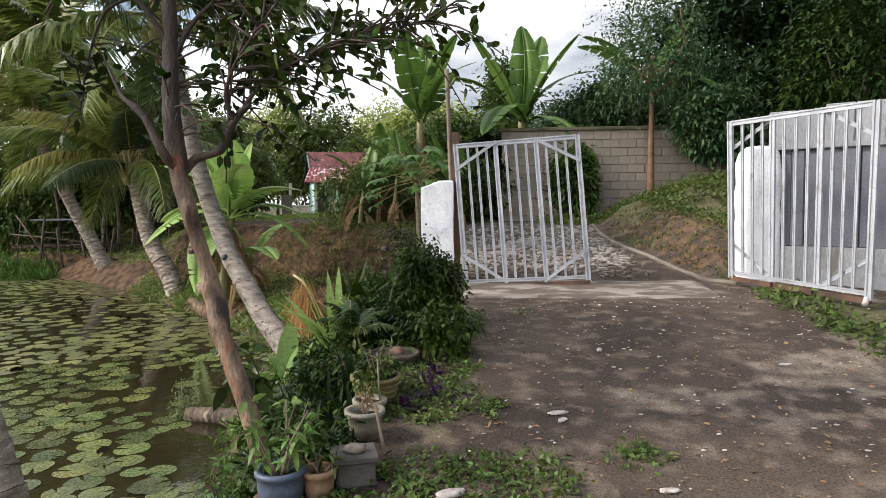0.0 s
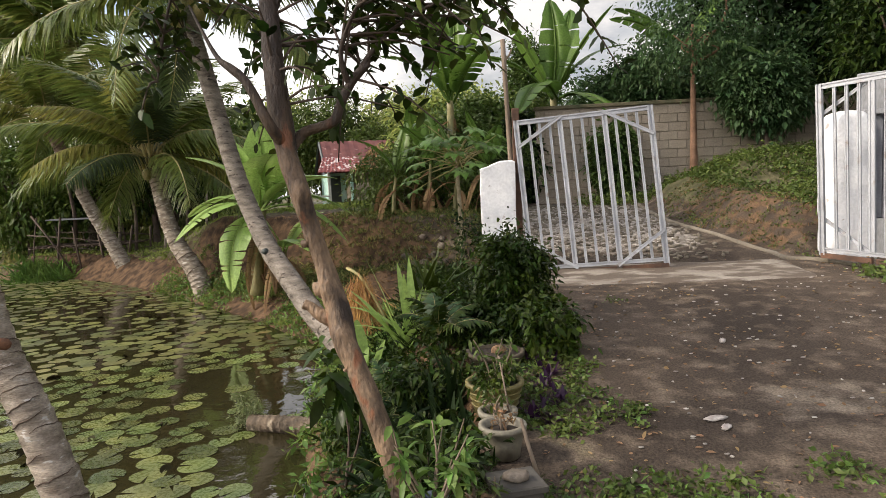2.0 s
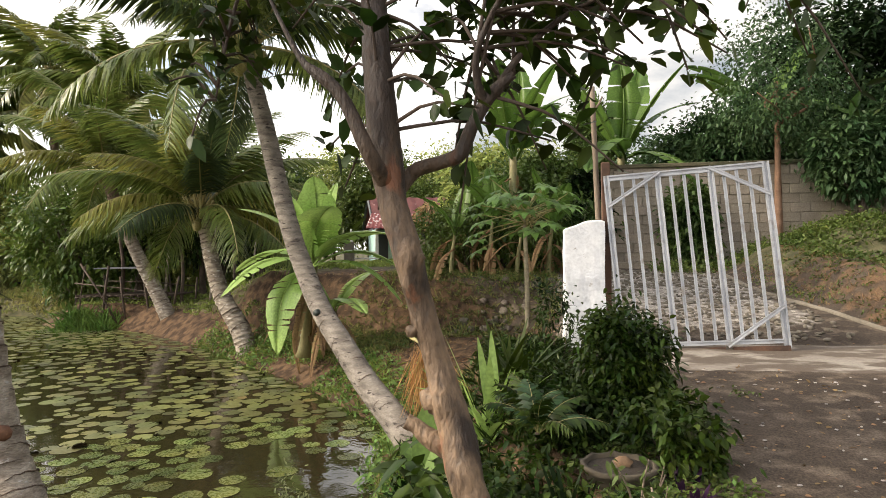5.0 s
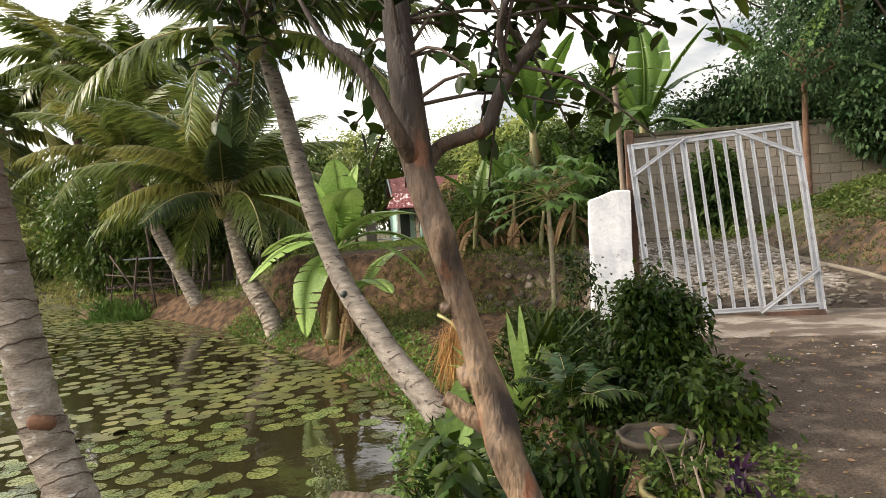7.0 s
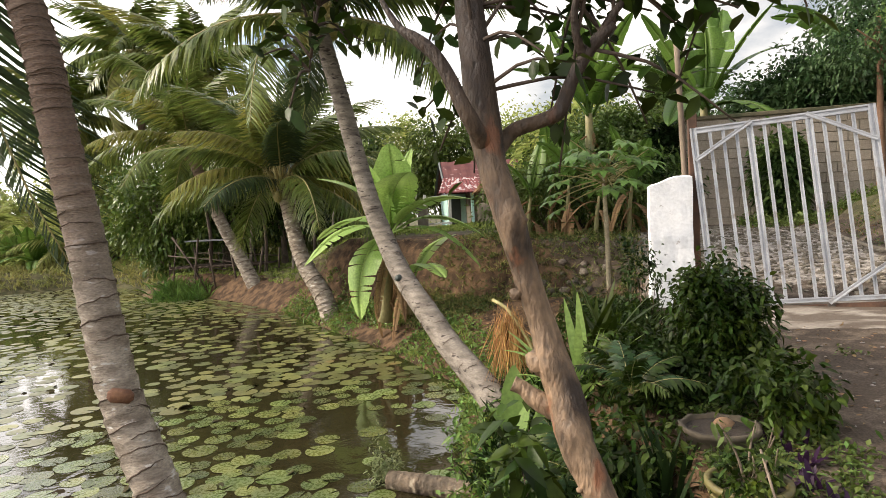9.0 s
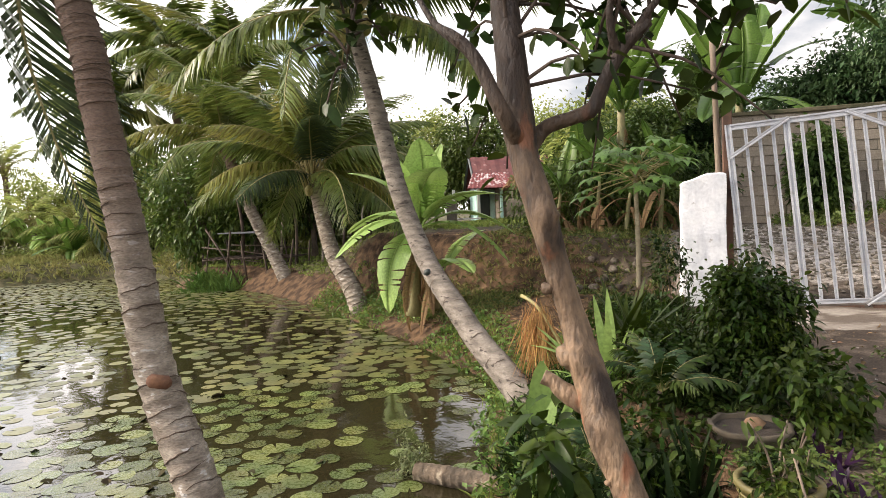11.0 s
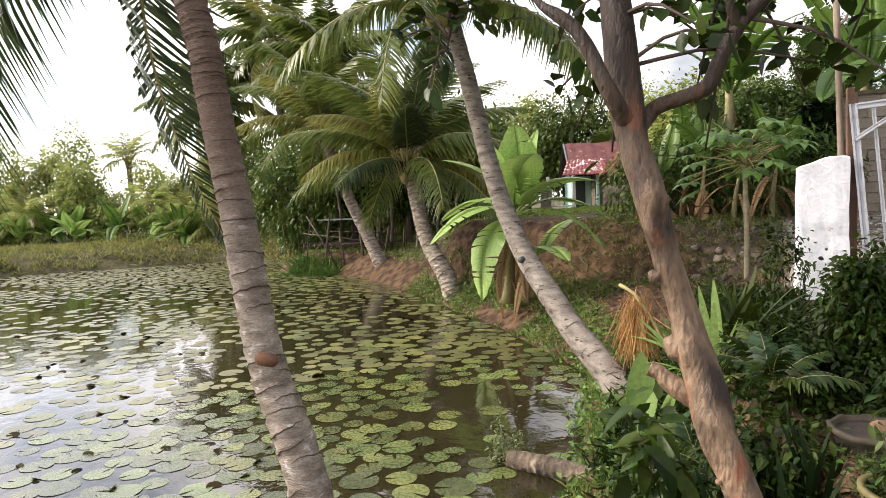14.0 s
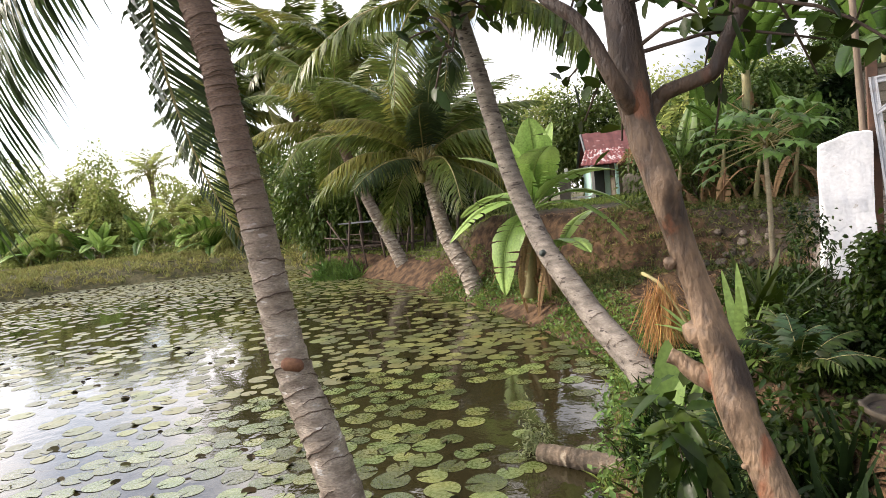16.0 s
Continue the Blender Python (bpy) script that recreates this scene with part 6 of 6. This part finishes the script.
sprig(-0.53, 4.50, zg(-0.53, 4.50) + 0.16, 7, 0.26, M_LEAF_MID, "pruned crooked plant in the olive pot", 1)
sprig(-0.50, 3.92, zg(-0.50, 3.92) + 0.13, 4, 0.12, M_DRY, "withered seedling in the white pot", 2, 0.04)
sprig(-0.80, 3.22, zg(-0.80, 3.22) + 0.13, 12, 0.34, M_LEAF_BRIGHT, "leafy bright green herb in the blue tub", 3, 0.09, 0.3)
sprig(-0.62, 3.28, zg(-0.62, 3.28) + 0.11, 6, 0.16, M_LEAF_MID, "small green plant in the clay pot", 4, 0.06)

sprig(-0.52, 4.20, zg(-0.52, 4.20) + 0.10, 6, 0.12, M_LEAF_MID, "small green plant in the white pot", 6, 0.05)


# ---- bamboo shelter on the far bank ----
def shelter():
    root = thing("bamboo_shelter", (-13.3, 20.6, zg(-13.3, 20.6)), "rickety bamboo platform and rails under the mango trees", "shelter")
    rng = np.random.default_rng(4)
    def pole(a, b, r=0.035, name="pole"):
        a, b = np.array(a, float), np.array(b, float)
        part(name, Mesh().add(*tube([a, (a + b) / 2 + rng.normal(0, 0.02, 3), b], r, 7)), M_TWIG, root)
    for x in (-1.6, -0.8, 0.0, 0.8, 1.5):
        for y in (-0.5, 0.9):
            pole((x, y, -0.5), (x + rng.uniform(-0.3, 0.3), y + rng.uniform(-0.2, 0.2), rng.uniform(0.5, 1.25)), rng.uniform(0.02, 0.035))
    for y in (-0.5, 0.9):
        for z in (0.25, 0.7):
            pole((-1.7, y, z), (1.6, y, z + rng.uniform(-0.45, 0.3)), 0.02, "rail")
    for i in range(14):
        pole((-1.6 + 0.23 * i, -0.6, 0.3), (-1.6 + 0.23 * i, 1.0, 0.3), 0.03, "slat")
    pole((-0.2, -0.6, -0.6), (-1.5, -0.5, 1.3), 0.03, "brace")
    V, F = block((-1.2, -0.3, 1.12), (0.4, 0.9, 1.16), 0.005)
    part("cover", Mesh().add(V, F), M_PANEL, root, "dark sheet cover", smooth=False)


shelter()
for i, (x, y, h, r) in enumerate(((-14.2, 21.2, 2.4, 0.07), (-12.9, 21.6, 2.2, 0.06), (-12.0, 21.0, 2.3, 0.06), (-10.9, 20.8, 2.4, 0.05), (-10.4, 21.3, 2.4, 0.05), (-9.6, 21.0, 2.2, 0.04))):
    tr = thing("sapling", (x, y, zg(x, y)), "bare slender stem rising into the mango crowns", "tree", "slender stems")
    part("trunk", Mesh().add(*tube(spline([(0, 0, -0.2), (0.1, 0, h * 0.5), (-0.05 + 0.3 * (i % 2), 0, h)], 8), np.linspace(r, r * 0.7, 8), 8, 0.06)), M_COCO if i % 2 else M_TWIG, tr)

# distant houses over the far shore
for x, y, w, h, m, lab in ((-24.5, 30.0, 2.4, 1.7, M_WHITE, "far white-walled house half hidden by trees"), (-44.0, 28.0, 2.2, 1.6, M_WHITE, "far house with a red roof among trees")):
    hs = thing("far_house", (x, y, -0.2), lab, "house")
    part("wall", Mesh().add(*block((-w, -1.5, -0.2), (w, 1.5, h), 0.02)), m, hs, smooth=False)
    part("roof", Mesh().add([(-w - 0.4, -2, h), (w + 0.4, -2, h), (w + 0.4, 2, h), (-w - 0.4, 2, h), (-w, 0, h + 1.3), (w, 0, h + 1.3)], [(0, 1, 5, 4), (2, 3, 4, 5), (0, 4, 3), (1, 2, 5), (0, 3, 2, 1)]), M_PANEL if x > -30 else M_ROOF, hs, smooth=False)
    part("window", Mesh().add(*block((-0.5, -1.54, 0.5), (0.5, -1.5, 1.3))), M_DARK, hs, smooth=False)


# ---- weeds, grass, litter and stones ----


def on_ground(P):
    return np.column_stack([P, height(P[:, 0], P[:, 1])])


def weeds(name, P, rng, lf, wid, tall, per, material, label, fine=False):
    """Low leafy weeds at the points P."""
    Q = np.repeat(on_ground(P), per, 0)
    Q += rng.normal(0, 1, Q.shape) * [lf * 0.8, lf * 0.8, 0] + np.abs(rng.normal(0, tall, (len(Q), 1))) * [0, 0, 1]
    D = rng.normal(0, 0.8, Q.shape) + [0, 0, 0.35]
    L = lf * rng.uniform(0.5, 1.3, len(Q))
    return tagged(part(name, leaves(Q, D, L, L * wid, rng, 0.2, 0.3, fine), material), label, "weeds", kind="stuff")


def blades(name, P, rng, h, w, per, material, label):
    """Grass: thin upright bent blades."""
    Q = np.repeat(on_ground(P), per, 0)
    Q += rng.normal(0, 1, Q.shape) * [h * 0.25, h * 0.25, 0] - [0, 0, 0.01]
    D = rng.normal(0, 0.4, Q.shape) + [0, 0, 1.0]
    L = h * rng.uniform(0.5, 1.3, len(Q))
    return tagged(part(name, leaves(Q, D, L, w, rng, 0.1, 0.35, False), material), label, "grass", kind="stuff")


def where(rng, n, lo, hi, test):
    P = rng.uniform(lo, hi, (n, 2))
    return P[test(P[:, 0], P[:, 1])]


rng = np.random.default_rng(200)
edge = where(rng, 3000, (-0.62, 2.4), (1.3, 7.0), lambda x, y: waves(x, y, 3.2, 31) > -0.15 + 1.3 * np.maximum(0, x + 0.05 - 0.28 * smooth(5.9, 5.0, y) - 0.47 * smooth(4.3, 3.2, y)))
weeds("creeping_weeds", edge, rng, 0.05, 0.5, 0.02, 7, M_LEAF_MID, "low creeping green weeds along the pots")
weeds("creeping_weeds", edge[::3], rng, 0.05, 0.4, 0.02, 5, M_LEAF_BRIGHT, "pale low weeds along the drive")
bankside = where(rng, 11000, (-9, 4.2), (-0.5, 17), lambda x, y: (shore_distance(x, y) > -0.05) & (shore_distance(x, y) < 0.9) & (waves(x, y, 1.2, 8) > -0.35))
weeds("bank_weeds", bankside, rng, 0.10, 0.4, 0.07, 7, M_LEAF_BRIGHT, "tangled green weeds along the water's edge")
blades("bank_grass", bankside[::2], rng, 0.22, 0.012, 8, M_GRASS, "pale grass along the water's edge")
hollow = where(rng, 6500, (-8, 9), (-0.5, 15.5), lambda x, y: (shore_distance(x, y) > 0.5) & (waves(x, y, 1.1, 12) > -0.12))
weeds("bank_weeds", hollow, rng, 0.075, 0.4, 0.05, 6, M_LEAF_MID, "scattered weeds over the bare bank")
blades("dry_grass", hollow[::2], rng, 0.2, 0.012, 8, M_GRASS_PALE, "dry straw-coloured grass on the bank")
mound = where(rng, 4200, (1.6, 9.5), (9.5, 15.7), lambda x, y: (x > 3.55 + 0.25 * (y < 11)) | (y > 14.3))
mound = mound[(waves(mound[:, 0], mound[:, 1], 1.4, 15) > -0.25 - 0.3 * smooth(11.5, 13.5, mound[:, 1]))]
weeds("mound_weeds", mound, rng, 0.10, 0.45, 0.09, 9, M_LEAF_MID, "green weeds covering the mound by the wall")
face = where(rng, 1500, (2.6, 9.0), (3.9, 13.5), lambda x, y: x > np.interp(y, [8.5, 9.6, 11.1, 12.6, 14.2], [3.55, 3.1, 2.8, 2.67, 2.75]))
weeds("mound_moss", face[::2], rng, 0.05, 0.5, 0.03, 5, M_LEAF_MID, "low moss and weeds on the mound's earth face")
blades("mound_grass", np.vstack([face[::6], mound[::6]]), rng, 0.12, 0.010, 6, M_DRY, "dry roots and grass on the mound")
right = where(rng, 900, (3.4, 4.5), (6.0, 8.0), lambda x, y: waves(x, y, 1.7, 19) > -0.2)
weeds("verge_weeds", right, rng, 0.09, 0.45, 0.05, 7, M_LEAF_MID, "green weeds on the verge by the open leaf")
farb = where(rng, 9000, (-48, 12), (-17, 34), lambda x, y: (shore_distance(x, y) > 0.05) & (shore_distance(x, y) < 6))
blades("shore_grass", farb, rng, 0.4, 0.05, 8, M_GRASS_PALE, "long pale grass on the far shore")
lawn = where(rng, 7000, (-16, 17), (-3, 33), lambda x, y: shore_distance(x, y) > 0.7)
blades("lawn_grass", lawn, rng, 0.15, 0.03, 6, M_GRASS, "bright grass before the house")
slope = where(rng, 2300, (-2.2, 3.6), (-0.62, 8.6), lambda x, y: (shore_distance(x, y) > 0.2) & (x < -0.62) & ~((x > -1.0) & (y > 4.5) & (y < 5.6)))
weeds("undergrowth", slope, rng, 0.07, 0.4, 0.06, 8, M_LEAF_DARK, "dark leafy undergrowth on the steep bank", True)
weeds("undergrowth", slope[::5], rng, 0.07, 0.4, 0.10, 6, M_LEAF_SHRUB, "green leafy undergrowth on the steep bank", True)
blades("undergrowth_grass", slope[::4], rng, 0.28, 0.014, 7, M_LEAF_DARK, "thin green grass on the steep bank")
duff = where(rng, 9000, (-8, 9), (-0.4, 15.5), lambda x, y: shore_distance(x, y) > 0.3)
LQ = on_ground(duff) + [0, 0, 0.012]
dsz = rng.uniform(0.03, 0.09, len(LQ))
tagged(part("leaf_litter", leaves(LQ, rng.normal(0, 1, LQ.shape) * [1, 1, 0.25], dsz, dsz * 0.4, rng, 0.3, 0.0), M_DRY), "brown leaf litter over the bank", "leaf litter", kind="stuff")
reed = where(rng, 200, (-15.2, 19.0), (-13.7, 20.2), lambda x, y: x < 0)
blades("reed_clump", reed, rng, 0.7, 0.03, 12, M_LEAF_BRIGHT, "bright green reed clump at the water's edge")
tuft = where(rng, 22, (-3.12, 6.62), (-2.82, 6.92), lambda x, y: x < 0)
Q = np.column_stack([tuft, 0 * tuft[:, 0] + WATER])
Q = np.repeat(Q, 26, 0) + np.abs(rng.normal(0, 1, (len(tuft) * 26, 3))) * [0.03, 0.03, 0.16]
tagged(part("water_weed", leaves(Q, rng.normal(0, 0.6, Q.shape) + [0, 0, 0.5], 0.05, 0.016, rng), M_WEED), "pale leafy weed standing at the log's end", "weeds", kind="stuff")

litter = where(rng, 2600, (-0.4, 1.5), (5.0, 9.0), lambda x, y: waves(x, y, 0.9, 22) > -0.4)
L = on_ground(litter) + [0, 0, 0.008]
dd = rng.normal(0, 1, L.shape) * [1, 1, 0.12]
sz = rng.uniform(0.015, 0.05, len(L))
tagged(part("fallen_leaves", leaves(L, dd, sz, sz * 0.5, rng, 0.3, 0.0), M_DRY), "dry brown fallen leaves on the drive", "leaf litter", kind="stuff")
few = where(rng, 420, (0.0, 2.4), (4.6, 8.2), lambda x, y: x > -1)
scrap = Mesh()
for (x, y, z) in on_ground(few):
    V, F = stone_shape((rng.uniform(0.004, 0.02), rng.uniform(0.003, 0.013), 0.005), rng, 1)
    scrap.add(V + [x, y, z + 0.004], F)
tagged(part("pale_pebbles", scrap, M_LITTER), "pale pebbles and scraps strewn on the drive", "pebbles", kind="stuff")
for x, y, a, r in ((0.70, 4.31, 0.3, (0.07, 0.03, 0.012)), (0.72, 4.2, 1.0, (0.05, 0.025, 0.01)), (0.04, 3.3, 0.5, (0.09, 0.035, 0.02)), (1.2, 5.6, 0, (0.025, 0.025, 0.02)), (1.15, 3.35, 0.2, (0.06, 0.025, 0.01)), (2.6, 5.3, 0.2, (0.06, 0.02, 0.01))):
    sc = thing("litter_scrap", (x, y, zg(x, y)), "crumpled whitish scrap lying on the earth drive", "litter", "scraps on the drive")
    part("scrap", Mesh().add(*stone_shape(r, rng, 2)), M_LITTER, sc, at=Matrix.Translation((0, 0, r[2] * 0.7)) @ Matrix.Rotation(a, 4, "Z"))
gravel = Mesh()
for (x, y, z) in on_ground(where(rng, 1300, (-0.3, 9.0), (2.6, 15.0), lambda x, y: waves(x, y, 1.5, 28) > -0.5)):
    V, F = stone_shape(rng.uniform(0.015, 0.05, 3) * [1, 1, 0.6], rng, 1)
    gravel.add(V + [x, y, z + 0.008], F)
tagged(part("gravel", gravel, M_STONE), "grey stones strewn over the yard behind the gate", "gravel", kind="stuff")
rocks = [Mesh().add(*stone_shape((1, 0.85, 0.75), rng, 3)).data("rock", M_STONE) for _ in range(5)]
for i in range(40):
    x, y = rng.normal(-1.15, 0.55), rng.uniform(12.6, 13.4)
    s0 = rng.uniform(0.04, 0.10)
    if -2.6 < x < -0.55:
        rk = tagged(part("rock", rocks[i % 5], None, at=Matrix.Translation((x, y, zg(x, y) + s0 * 0.25)) @ Matrix.Rotation(rng.uniform(0, 6.28), 4, "Z") @ Matrix.Scale(s0, 4)), "rough grey-brown rock tumbled down the bank", "rock", "rocks on the bank")


# thatched lean-to beside the house
hut = thing("thatched_hut", (-5.7, 33.4, 1.0), "brown thatched lean-to beside the house", "hut")
rng = np.random.default_rng(303)
for k, (px, py_) in enumerate(((-0.9, -0.6), (0.9, -0.6), (-0.9, 0.8), (0.9, 0.8))):
    part("post", Mesh().add(*tube([(px, py_, -0.3), (px, py_, 2.2)], 0.06, 7)), M_WOOD, hut)
ang = rng.uniform(0, 6.28, 900)
k = rng.uniform(0.05, 1, 900)
Q = np.stack([np.cos(ang) * 1.25 * k, np.sin(ang) * 1.1 * k, 3.3 - 1.3 * k], -1)
part("thatch", leaves(Q, np.stack([np.cos(ang), np.sin(ang), -1.0 + 0 * ang], -1) + rng.normal(0, 0.2, Q.shape), 0.5, 0.1, rng, 0.2, 0.1, False), M_DRY, hut)["kind"] = "stuff"
